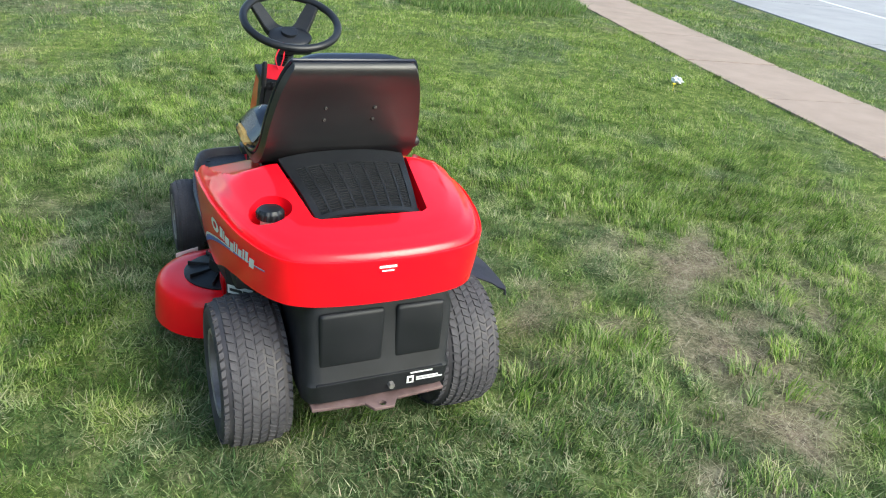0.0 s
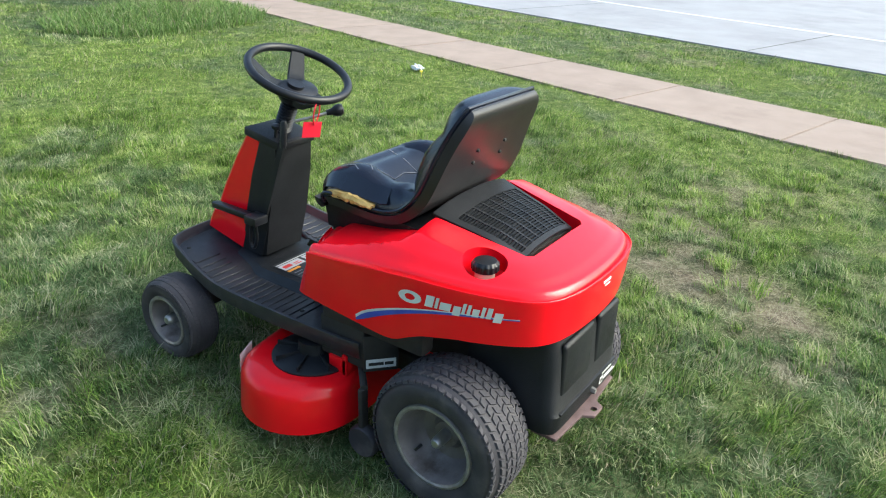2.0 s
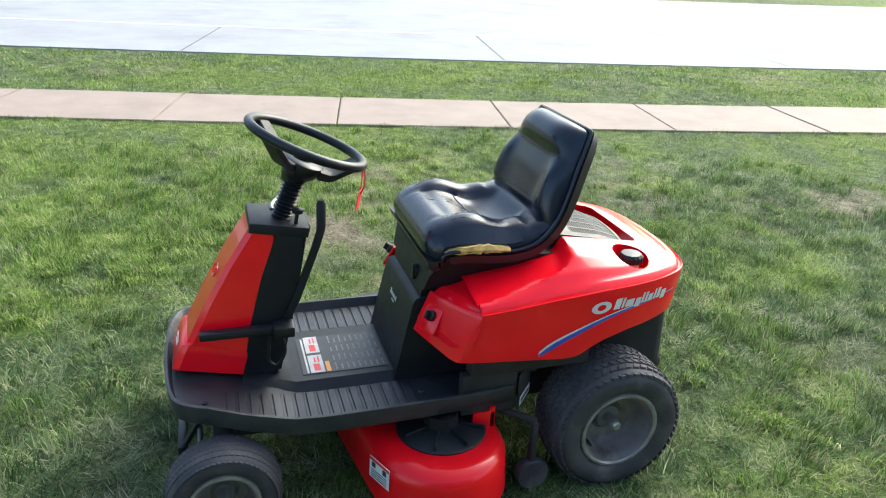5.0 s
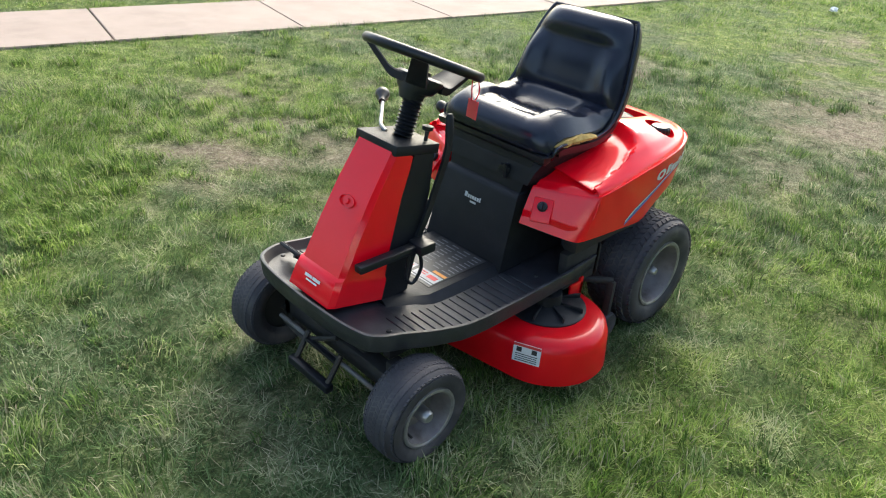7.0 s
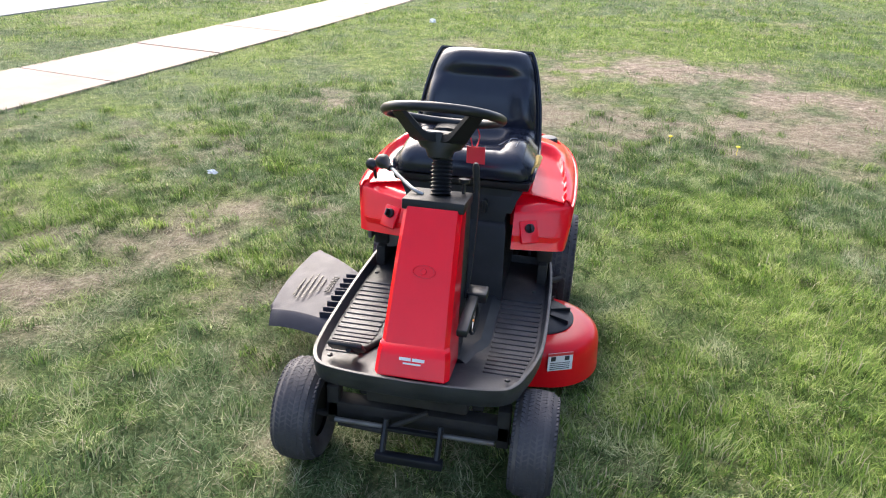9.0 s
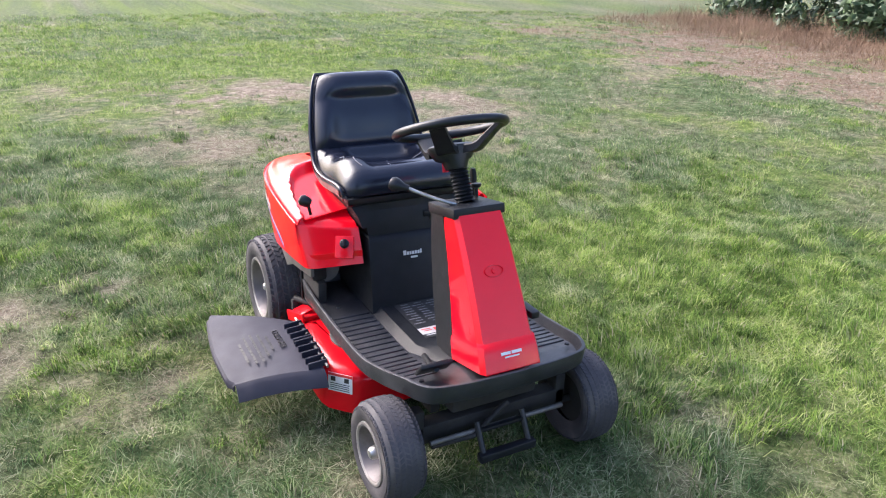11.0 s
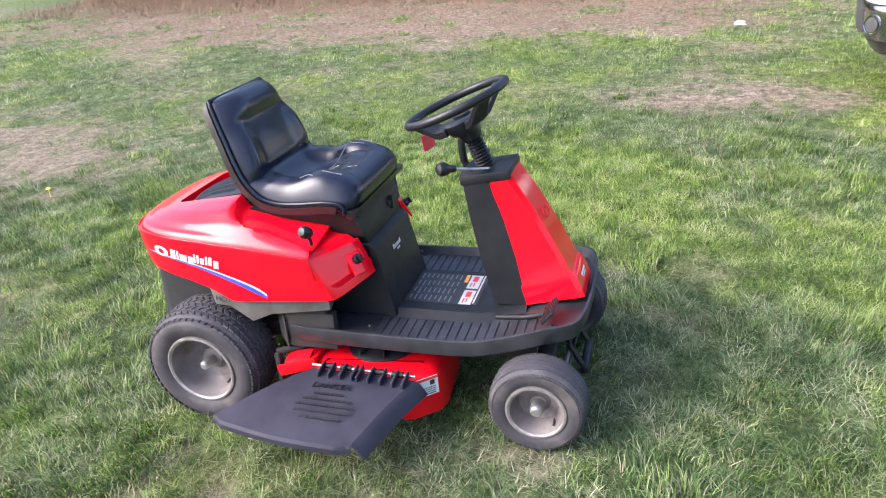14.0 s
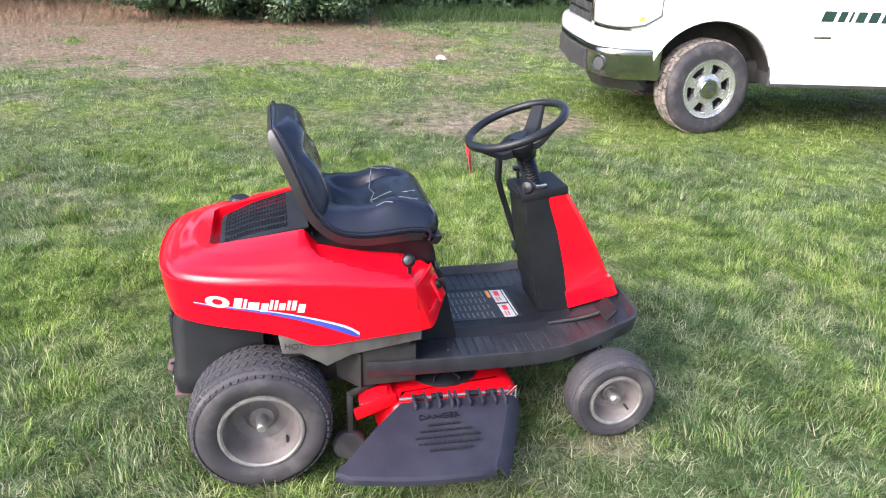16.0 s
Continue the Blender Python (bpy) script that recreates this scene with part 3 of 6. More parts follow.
# heights of the domed top along y, at fractions of the plan's size
DOME = [(0.917, [-0.27, -0.1, 0.05, 0.17, 0.30, 0.42, 0.50, 0.62], [0.715, 0.720, 0.724, 0.727, 0.720, 0.701, 0.687, 0.672]),
        (0.86, [-0.25, -0.1, 0.05, 0.17, 0.27, 0.36, 0.50, 0.62], [0.726, 0.736, 0.745, 0.753, 0.746, 0.724, 0.694, 0.676]),
        (0.744, [-0.21, -0.1, 0.05, 0.16, 0.30, 0.62], [0.739, 0.752, 0.768, 0.785, 0.778, 0.700]),
        (0.573, [-0.16, -0.05, 0.06, 0.16, 0.25, 0.62], [0.748, 0.765, 0.784, 0.802, 0.800, 0.710]),
        (0.36, [-0.12, 0.0, 0.08, 0.17, 0.25, 0.62], [0.748, 0.774, 0.793, 0.810, 0.805, 0.710])]


def smoothstep(v):
    v = min(1.0, max(0.0, v))
    return v * v * (3 - 2 * v)


def hood_top(k, x, y):
    """Height of the top: a dome behind, a recessed sloping shelf beside the seat, a curved lip between them."""
    zc = hood_crease(y)
    ks = [0.970, 0.962, 0.945] + [d[0] for d in DOME]
    zs = [zc + 0.001, zc + 0.008, zc + 0.016] + [lerp(y, d[1], d[2]) for d in DOME]
    dome = lerp(-k, [-v for v in ks], zs)
    a = abs(x)
    lip = lerp(a, [0.24, 0.30, 0.33, 0.352, 0.366, 0.374, 0.380], [0.168, 0.176, 0.20, 0.26, 0.36, 0.50, 0.70])
    shelf = lerp(y, [0.15, 0.20, 0.35, 0.53, 0.62], [0.778, 0.764, 0.724, 0.692, 0.676]) - 0.16 * max(0, a - 0.23)
    m = smoothstep((y - lip) / 0.035)
    return dome * (1 - m) + min(shelf, dome - 0.004) * m


def hood_lean(x, y, z):
    """The front faces lean back towards the top."""
    return (x, y - 0.55 * max(0.0, z - 0.51) * smoothstep((y - 0.49) / 0.09), z)


def hood_loop(k, level):
    out = []
    for x, y in ring_outline(hood_half):
        px, py = x * k, HOOD_MID + (y - HOOD_MID) * k
        out.append(hood_lean(px, py, level(py) if level else hood_top(k, px, py)))
    return out


loops = [hood_loop(k, f) for k, f in ((0.966, hood_low), (0.988, lambda y: (hood_low(y) + hood_crease(y)) / 2), (0.9976, lambda y: hood_crease(y) - 0.014), (1.0, lambda y: hood_crease(y) - 0.006), (0.9985, lambda y: hood_crease(y) - 0.001), (0.994, lambda y: hood_crease(y) + 0.0005), (0.988, lambda y: hood_crease(y) - 0.005), (0.976, lambda y: hood_crease(y) - 0.006))]
loops += [hood_loop(k, None) for k in (0.970, 0.962, 0.955, 0.946, 0.935, 0.92, 0.905, 0.89, 0.875, 0.86, 0.84, 0.82, 0.80, 0.775, 0.75, 0.72, 0.69, 0.65, 0.61, 0.57, 0.53, 0.49, 0.44, 0.39, 0.35)]


def hood_side(y, z):
    """x of the hood's flank at that height."""
    zb, zc = hood_low(y), hood_crease(y)
    return lerp(y, HOOD_Y, HOOD_X) * lerp(z, [zb, (zb + zc) / 2, zc - 0.014, zc - 0.006], [0.966, 0.988, 0.9976, 1.0])


inner = [(x * 0.985, HOOD_MID + (y - HOOD_MID) * 0.988, z) for x, y, z in loops[0]]
deep = [(x * 0.975, HOOD_MID + (y - HOOD_MID) * 0.98, z + 0.05) for x, y, z in loops[0]]
bm = bmesh.new()
rows = [[bm.verts.new(p) for p in lp] for lp in [deep, inner] + loops]
n = len(rows[0])
for a, b in zip(rows, rows[1:]):
    for i in range(n - 1):
        bm.faces.new((a[i], a[i + 1], b[i + 1], b[i]))
    bm.faces.new((a[n - 1], a[0], b[0], b[n - 1]))
for r in (rows[-1], rows[0]):
    for i in range(n // 2 - 1):
        bm.faces.new((r[i], r[i + 1], r[n - 2 - i], r[n - 1 - i]))
    k = n // 2
    bm.faces.new((r[k - 1], r[k], r[k + 1]))
hood = part("hood", bm, M_RED, mower, "glossy red plastic rear hood and fenders")
# the filler's well, the grille's opening
carve(hood, moved(lathe([(0.0, -0.06), (0.05, -0.06), (0.062, 0.0), (0.066, 0.1), (0.0, 0.1)], 40, "Z"), pose(-0.272, -0.046, 0.752, -4, -16, 0)))
carve(hood, loft([[(-w, y, zb), (w, y, zb), (w, y, 0.95), (-w, y, 0.95)] for y, w, zb in ((0.30, 0.206, 0.735), (0.16, 0.206, 0.755), (-0.115, 0.170, 0.705), (-0.130, 0.150, 0.705))]))

carve(hood, box((-0.199, 0.47, 0.35), (0.199, 0.78, 0.9), 0))

# fuel filler
cap = part("fuel_cap", loft([[((r + (0.003 if i % 4 < 2 and rib else 0)) * math.cos(2 * math.pi * i / 60), (r + (0.003 if i % 4 < 2 and rib else 0)) * math.sin(2 * math.pi * i / 60), z) for i in range(60)] for r, z, rib in ((0.033, 0, 0), (0.036, 0.004, 1), (0.036, 0.022, 1), (0.031, 0.030, 0), (0.012, 0.032, 0))]), M_BLACKSM, mower, "black ribbed fuel cap")
cap.matrix_basis = pose(-0.272, -0.046, 0.728)
neck = part("filler_neck", lathe([(0.0, -0.05), (0.028, -0.05), (0.028, 0.0), (0, 0.0)], 24, "Z"), M_FUEL, mower, "milky plastic filler neck")
neck.matrix_basis = pose(-0.272, -0.046, 0.729)

# grille: a thin tilted tray with slots
G0, G1 = 0.185, -0.098


def grille_pt(u, y):
    """u across -1 to 1."""
    w = lerp(y, [G1, G0], [0.152, 0.200])
    z = lerp(y, [G1, 0.0, G0], [0.748, 0.786, 0.830])
    return (w * u, y, z - 0.020 * abs(u) ** 2.6)


gb = merge(*[loft([[Vector(grille_pt(u, y)) + Vector((0, 0, dz)) for u in np.linspace(-1, 1, 17)] + [Vector(grille_pt(u, y)) + Vector((0, 0, dz - 0.006)) for u in np.linspace(1, -1, 17)] for y in np.linspace(a, b, m)])
             for a, b, m, dz in ((G0, 0.120, 5, 0.002), (-0.082, G1, 3, 0.002))],
           *[loft([[Vector(grille_pt(u, y)) + Vector((0, 0, dz)) for u in np.linspace(u0, u1, 4)] + [Vector(grille_pt(u, y)) + Vector((0, 0, dz - 0.006)) for u in np.linspace(u1, u0, 4)] for y in np.linspace(0.120, -0.082, 8)])
             for u0, u1, dz in ((-1, -0.88, 0.002), (0.88, 1, 0.002), (-0.47, -0.43, 0.001), (0.43, 0.47, 0.001), (-0.02, 0.02, 0.001), (-0.72, -0.68, 0.001), (0.68, 0.72, 0.001), (-0.24, -0.2, 0.001), (0.2, 0.24, 0.001))])
grille = part("grille", gb, M_BLACK, mower, "black slotted cooling grille")
for k in range(20):
    y = 0.113 - 0.0099 * k
    part("slat", loft([[Vector(grille_pt(u, y)) + Vector(o) for o in ((0, 0.0029, 0.000), (0, -0.0029, 0.000), (0, -0.0029, -0.006), (0, 0.0029, -0.006))] for u in np.linspace(-0.9, 0.9, 13)]), M_BLACK, grille)
# dark sheet that covers the red floor of the opening below the slats
part("grille_backing", loft([[(-0.165, y, z), (0.165, y, z), (0.165, y, z - 0.02), (-0.165, y, z - 0.02)] for y, z in ((-0.09, 0.722), (0.2, 0.775))]), M_DARK, mower)


# flank lettering and stripes
def flank_x(side, y, z, lift):
    return side * (hood_side(y, z) + lift + 0.0006)


def flank(side, pts, lift=0.0016):
    """A flat shape (y, z outline) laid on the hood's flank."""
    bm = bmesh.new()
    vs = [bm.verts.new((flank_x(side, y, z, lift), y, z)) for y, z in pts]
    bm.faces.new(vs)
    return bm


def flank_strip(side, top, low, lift):
    bm = bmesh.new()
    a = [bm.verts.new((flank_x(side, y, z, lift), y, z)) for y, z in top]
    b = [bm.verts.new((flank_x(side, y, z, lift), y, z)) for y, z in low]
    for i in range(len(a) - 1):
        bm.faces.new((a[i], a[i + 1], b[i + 1], b[i]))
    return bm


for side in (1, -1):
    # the ring mark, then ten slanted marks; both run towards reading direction
    rd = 1 if side > 0 else -1
    y0, z0, slope = (-0.103, 0.641, -0.03) if side > 0 else (0.112, 0.646, 0.02)
    bm = bmesh.new()
    r0, r1 = (0.036, 0.020), (0.016, 0.010)
    A, B = [], []
    for i in range(28):
        t = 2 * math.pi * i / 28
        for lst, r in ((A, r0), (B, r1)):
            yy, zz = y0 + r[0] * math.cos(t), z0 + r[1] * math.sin(t) + slope * r[0] * math.cos(t) * rd
            lst.append(bm.verts.new((flank_x(side, yy, zz, 0.0016), yy, zz)))
    for i in range(28):
        bm.faces.new((A[i], A[(i + 1) % 28], B[(i + 1) % 28], B[i]))
    part("ring_mark", bm, M_SILVER, mower, "silver ring mark")
    widths = [0.024, 0.009, 0.032, 0.021, 0.009, 0.009, 0.018, 0.009, 0.013, 0.021]
    heights = [0.036, 0.034, 0.024, 0.030, 0.035, 0.034, 0.024, 0.034, 0.034, 0.030]
    s = 0.048
    for w, h in zip(widths, heights):
        drop = 0.008 if h == 0.030 else 0.0
        pts = []
        for du, dv in ((0, 0), (w, 0), (w, h), (0, h)):
            u, v = s + du + (dv - 0.015) * 0.22, dv - 0.017 - drop
            pts.append((y0 + rd * u, z0 + v + slope * u))
        part("letter_mark", flank(side, pts), M_SILVER, mower)
        s += w + 0.0052
    # swoosh
    n = 22
    ys = np.linspace(0, 1, n)
    rear, tip = ((-0.175, 0.628), (0.322, 0.508)) if side > 0 else ((-0.19, 0.640), (0.308, 0.505))
    ctr = [(rear[0] + (tip[0] - rear[0]) * t, rear[1] + (tip[1] - rear[1]) * (0.18 * t + 0.82 * t ** 2.6)) for t in ys]
    wid = [0.003 + 0.021 * t ** 1.6 * (1 - max(0, t - 0.93) / 0.07 * 0.75) for t in ys]
    part("stripe", flank_strip(side, [(y, z + w * 0.62) for (y, z), w in zip(ctr, wid)], [(y, z - w * 0.38) for (y, z), w in zip(ctr, wid)], 0.0014), M_BLUE, mower, "blue swoosh stripe")
    part("stripe_edge", flank_strip(side, [(y, z + w * 0.62 + 0.002 + 0.009 * t ** 2) for (y, z), w, t in zip(ctr, wid, ys)], [(y, z + w * 0.62) for (y, z), w in zip(ctr, wid)], 0.0016), M_SILVER, mower, "silver stripe edge")


def bars(name, parent, at, rows, mat, lift=0.001, th=0.0008):
    """Rows of small plain bars, in a local xy plane at the pose at: rows of (x, y, width, height)."""
    for x, y, w, h in rows:
        ob = part(name, box((x, y, lift), (x + w, y + h, lift + th), 0), mat, parent, smooth=False)
        ob.matrix_basis = at


def fake_line(x, y, width, h, rs, gap=0.35):
    out, s = [], x
    while s < x + width:
        w = min(rs.uniform(1.2, 4.5) * h, x + width - s)
        if w > h * 0.5:
            out.append((s, y, w, h))
        s += w + gap * h
    return out


# small script on the rear of the hood
bars("script_mark", mower, pose(-0.035, -0.2965, 0.668, 83, 0, 0), [(0, 0.004, 0.05, 0.007), (0.008, -0.006, 0.034, 0.004)], M_WHITE)

# ---- rear end ----
body = loft([[(s * x, yy, z) for s, x, yy in ((1, w, yf), (1, w, yr + 0.045), (1, w - 0.008, yr + 0.02), (1, w - 0.022, yr + 0.005), (1, w - 0.05, yr), (-1, w - 0.05, yr), (-1, w - 0.022, yr + 0.005), (-1, w - 0.008, yr + 0.02), (-1, w, yr + 0.045), (-1, w, yf))] for z, w, yf, yr in ((0.228, 0.214, 0.02, -0.262), (0.238, 0.226, 0.02, -0.278), (0.300, 0.230, 0.02, -0.285), (0.312, 0.225, 0.02, -0.277), (0.50, 0.226, 0.02, -0.266), (0.575, 0.205, 0.02, -0.244), (0.64, 0.19, 0.02, -0.22))])
tail = part("rear_cover", body, M_BLACK, mower, "black plastic engine cover below the hood")
for x0, x1 in ((-0.2, 0.012), (0.024, 0.195)):
    part("panel", box((x0 + 0.012, -0.2765, 0.355), (x1 - 0.01, -0.255, 0.530), 0.012, 3), M_BLACK, tail)
part("ridge", box((-0.195, -0.287, 0.298), (0.195, -0.26, 0.308), 0.004), M_BLACK, tail)
part("bolt", moved(lathe([(0, -0.016), (0.009, -0.016), (0.011, -0.01), (0.011, 0.0), (0, 0)], 6, "Y"), pose(0.03, -0.281, 0.268)), M_DIRTSTEEL, tail)
rs = random.Random(3)
at = pose(0.080, -0.2845, 0.262, 92, 0, 0)
bars("warning_mark", tail, at, [(0.0, 0.0, 0.022, 0.026), (0.03, 0.014, 0.07, 0.005), (0.03, 0.006, 0.085, 0.005), (0.01, 0.034, 0.07, 0.005)], M_WHITE)
bars("warning_mark", tail, pose(0.080, -0.2853, 0.262, 92, 0, 0), [(0.006, 0.005, 0.01, 0.014)], M_INK)
hitch = part("hitch_plate", prism([(-0.205, -0.20), (-0.205, -0.284), (-0.05, -0.294), (-0.03, -0.327), (0.03, -0.327), (0.05, -0.294), (0.205, -0.284), (0.205, -0.20)], "z", 0.214, 0.225, 0.002), M_RUST, mower, "rusty steel hitch plate")
carve(hitch, moved(lathe([(0, -0.05), (0.011, -0.05), (0.011, 0.05), (0, 0.05)], 16, "Z"), pose(0, -0.309, 0.218)))
part("frame_rail", box((-0.2, -0.24, 0.222), (-0.165, 1.2, 0.29), 0.004), M_DARK, mower)
part("frame_rail", box((0.165, -0.24, 0.222), (0.2, 1.2, 0.29), 0.004), M_DARK, mower)
part("transaxle", merge(box((-0.2, -0.09, 0.14), (0.2, 0.09, 0.30), 0.03), moved(lathe([(0, -0.3), (0.035, -0.3), (0.035, 0.3), (0, 0.3)], 20, "X"), pose(0, 0, 0.215))), M_DARK, mower)
part("engine", box((-0.17, -0.16, 0.30), (0.17, 0.3, 0.62), 0.03), M_DARK, mower)


# ---- wheels ----
def wheel(name, x, y, z, R, W, rr, lugs, rows, label):
    s = 1 if x > 0 else -1
    hw = W / 2
    prof = [(rr - 0.004, -hw * 0.72), (rr + 0.010, -hw * 0.84), (rr + (R - rr) * 0.25, -hw * 0.96), (rr + (R - rr) * 0.48, -hw), (rr + (R - rr) * 0.68, -hw * 0.985), (R - 0.026, -hw * 0.92), (R - 0.014, -hw * 0.80), (R - 0.007, -hw * 0.6), (R - 0.004, -hw * 0.3), (R - 0.003, 0)]
    prof += [(r, -a) for r, a in reversed(prof[:-1])]
    w = part(name, lathe(prof, 64), M_RUBBER, mower, label)
    w.matrix_basis = pose(x, y, z)
    # tread blocks
    bms = []
    for r in range(rows):
        f = (r + 0.5) / rows * 2 - 1
        ax = f * hw * 0.99
        rad = lerp(abs(ax) / hw, [0.0, 0.3, 0.6, 0.80, 0.92, 1.0], [R - 0.003, R - 0.004, R - 0.007, R - 0.014, R - 0.026, R - 0.04])
        tw, tl = hw * 1.96 / rows * 0.42, 2 * math.pi * R / lugs * 0.40
        for k in range(lugs):
            a = 2 * math.pi * (k + (0.5 if r % 2 else 0)) / lugs
            bm = bmesh.new()
            sk = 0.55 if r % 2 else -0.55
            vs = []
            for h, e in ((0, 1.0), (0.0070 if R > 0.2 else 0.0038, 0.84)):
                for u, v in ((-1, -1), (1, -1), (1, 1), (-1, 1)):
                    uu, vv = u * tw * e, (v * tl + u * tw * sk) * e
                    t = a + vv / R
                    vs.append(bm.verts.new((ax + uu, (rad + h - 0.003) * math.cos(t), (rad + h - 0.003) * math.sin(t))))
            for q in ((4, 5, 6, 7), (0, 1, 5, 4), (1, 2, 6, 5), (2, 3, 7, 6), (3, 0, 4, 7)):
                bm.faces.new([vs[i] for i in q])
            bms.append(bm)
    part("tread", merge(*bms), M_TREAD, w, "dusty turf tread blocks", smooth=False)
    # dished rim
    o = hw * 0.86
    rp = [(rr + 0.004, o * 0.9), (rr + 0.012, o), (rr + 0.008, o + 0.006), (rr - 0.004, o + 0.004), (rr - 0.010, o - 0.014), (rr - 0.013, o * 0.55), (rr - 0.022, o * 0.22), (rr * 0.72, o * 0.02), (rr * 0.45, -o * 0.06), (rr * 0.36, o * 0.02), (rr * 0.32, o * 0.16), (0.0, o * 0.16)]
    part("rim", lathe([(r, s * a) for r, a in rp], 48), M_RIM, w, "dusty silver dished steel rim")
    part("rim_ring", lathe([(rr + 0.002, s * o * 0.94), (rr + 0.011, s * (o + 0.001)), (rr + 0.010, s * (o + 0.007)), (rr + 0.003, s * (o + 0.008)), (rr - 0.003, s * (o + 0.004)), (rr + 0.002, s * o * 0.94)], 56), M_RING, w, "bright worn edge of the rim")
    part("rim_back", lathe([(0, -s * o * 0.5), (rr, -s * o * 0.5), (rr, -s * o * 0.6), (0, -s * o * 0.6)], 32), M_DARK, w)
    hub = 0.020 if R < 0.2 else 0.017
    e0 = o * 0.16
    e1 = (0.425 - abs(x)) if R < 0.2 else (0.412 - abs(x))
    part("hub_cap", lathe([(r, s * a) for r, a in ((0.0, e0 - 0.01), (hub * 1.15, e0 - 0.01), (hub * 1.1, e1 * 0.7), (hub, e1 - 0.004), (hub * 0.7, e1 + 0.003), (0.0, e1 + 0.004))], 20), M_STEEL, w, "bare steel axle cap")
    part("valve", moved(lathe([(0, 0), (0.005, 0), (0.004, s * 0.03), (0, s * 0.03)], 8), pose(s * o * 0.35, rr * 0.62, -rr * 0.55)), M_INK, w)
    return w


wheel("rear_wheel", 0.340, 0.0, 0.200, 0.232, 0.204, 0.126, 52, 8, "wide dusty rear tyre with turf tread")
wheel("rear_wheel", -0.340, 0.0, 0.200, 0.232, 0.204, 0.126, 52, 8, "wide dusty rear tyre with turf tread")
wheel("front_wheel", 0.366, 1.237, 0.167, 0.166, 0.134, 0.090, 62, 7, "small worn front tyre")
wheel("front_wheel", -0.366, 1.237, 0.165, 0.166, 0.134, 0.090, 62, 7, "small worn front tyre")
part("front_axle", merge(box((-0.29, 1.20, 0.165), (0.29, 1.26, 0.225), 0.006), moved(lathe([(0, -0.36), (0.012, -0.36), (0.012, 0.36), (0, 0.36)], 12), pose(0, 1.237, 0.157)), box((-0.29, 1.21, 0.14), (-0.25, 1.26, 0.28), 0.006), box((0.25, 1.21, 0.14), (0.29, 1.26, 0.28), 0.006)), M_DARK, mower)
part("tie_rod", tube([(-0.25, 1.30, 0.19), (0.25, 1.30, 0.19)], 0.008), M_DIRTSTEEL, mower)

# ---- footboard ----
FB = [(0.345, 0.35), (0.356, 0.45), (0.364, 0.62), (0.367, 0.82), (0.364, 1.01), (0.350, 1.13), (0.328, 1.25), (0.303, 1.322), (0.262, 1.360), (0.16, 1.379), (0.0, 1.386)]


def fb_z(y):
    return lerp(y, [0.3, 0.95, 1.03, 1.15, 1.26, 1.45], [0.371, 0.370, 0.374, 0.396, 0.423, 0.436])


half = [p[:2] for p in smooth_line([(*p, 0) for p in FB], 44)]
outline = half + [(-x, y) for x, y in reversed(half[:-1])]


def inset(pts, d):
    out = []
    for x, y in pts:
        k = 1 if y > 0.36 else 0.6
        out.append((x * (1 - d / 0.37), 0.35 + (y - 0.35) * (1 - d / 1.05) + d * 0.15 * k))
    return out


levels = [(0.010, -0.062), (0.006, -0.058), (0.0, -0.005), (0.001, -0.001), (0.003, 0.0), (0.011, 0.0), (0.013, -0.002), (0.021, -0.029), (0.024, -0.032), (0.034, -0.032)]
fl = [[(x, y, fb_z(y) + dz) for x, y in inset(outline, d)] for d, dz in levels]
bm = bmesh.new()
rows = [[bm.verts.new(p) for p in lp] for lp in fl]
n = len(rows[0])
for a, b in zip(rows, rows[1:]):
    for i in range(n):
        bm.faces.new((a[i], a[(i + 1) % n], b[(i + 1) % n], b[i]))
for r in (rows[-1], rows[0]):
    for i in range(n // 2 - 1):
        bm.faces.new((r[i], r[i + 1], r[n - 2 - i], r[n - 1 - i]))
    bm.faces.new((r[n // 2 - 1], r[n // 2], r[n // 2 + 1]))
foot = part("footboard", bm, M_FOOT, mower, "grey-black worn plastic footboard with a raised rim")
for s in (1, -1):
    for k in range(17):
        y = 0.665 + 0.0335 * k
        zz = fb_z(y) - 0.0325
        w0, w1 = 0.19, lerp(y, [0.6, 1.0, 1.2, 1.3], [0.335, 0.333, 0.305, 0.28])
        tl = 0.0125
        m = Matrix.Translation((0, y, zz)) @ Matrix.Rotation(math.atan2(fb_z(y + 0.02) - fb_z(y - 0.02), 0.04), 4, "X")
        part("tread_rib", box((min(s * w0, s * w1), -tl, -0.004), (max(s * w0, s * w1), tl, 0.0045), 0.002, 1, m), M_FOOT, foot)
# raised middle with the warning sheet
tun = loft([[(-w - 0.03, y, 0.338 + dz), (-w, y, z), (w, y, z), (w + 0.03, y, 0.338 + dz)] for y, w, z, dz in ((0.58, 0.155, 0.362, 0), (1.0, 0.155, 0.362, 0), (1.06, 0.13, 0.366, 0.004), (1.16, 0.11, 0.380, 0.022))], closed=False, caps=(True, True))
part("floor_tunnel", tun, M_BLACK, mower, "raised black middle of the footboard")
sheet = part("warning_sheet", box((-0.125, 0.70, 0.3628), (0.105, 0.975, 0.3638), 0), M_INK, mower, "black printed warning sheet", smooth=False)
rs = random.Random(9)
for cx in (-0.12, 0.0):
    bars("picture_label", sheet, pose(cx, 0.905, 0.3638), [(0.0, 0.0, 0.105, 0.045)], M_FADED, 0.0002, 0.0006)
    bars("picture_label_mark", sheet, pose(cx, 0.905, 0.3646), [(0.01, 0.012, 0.04, 0.02), (0.06, 0.01, 0.035, 0.005), (0.06, 0.022, 0.03, 0.005)], M_REDINK, 0.0002, 0.0004)
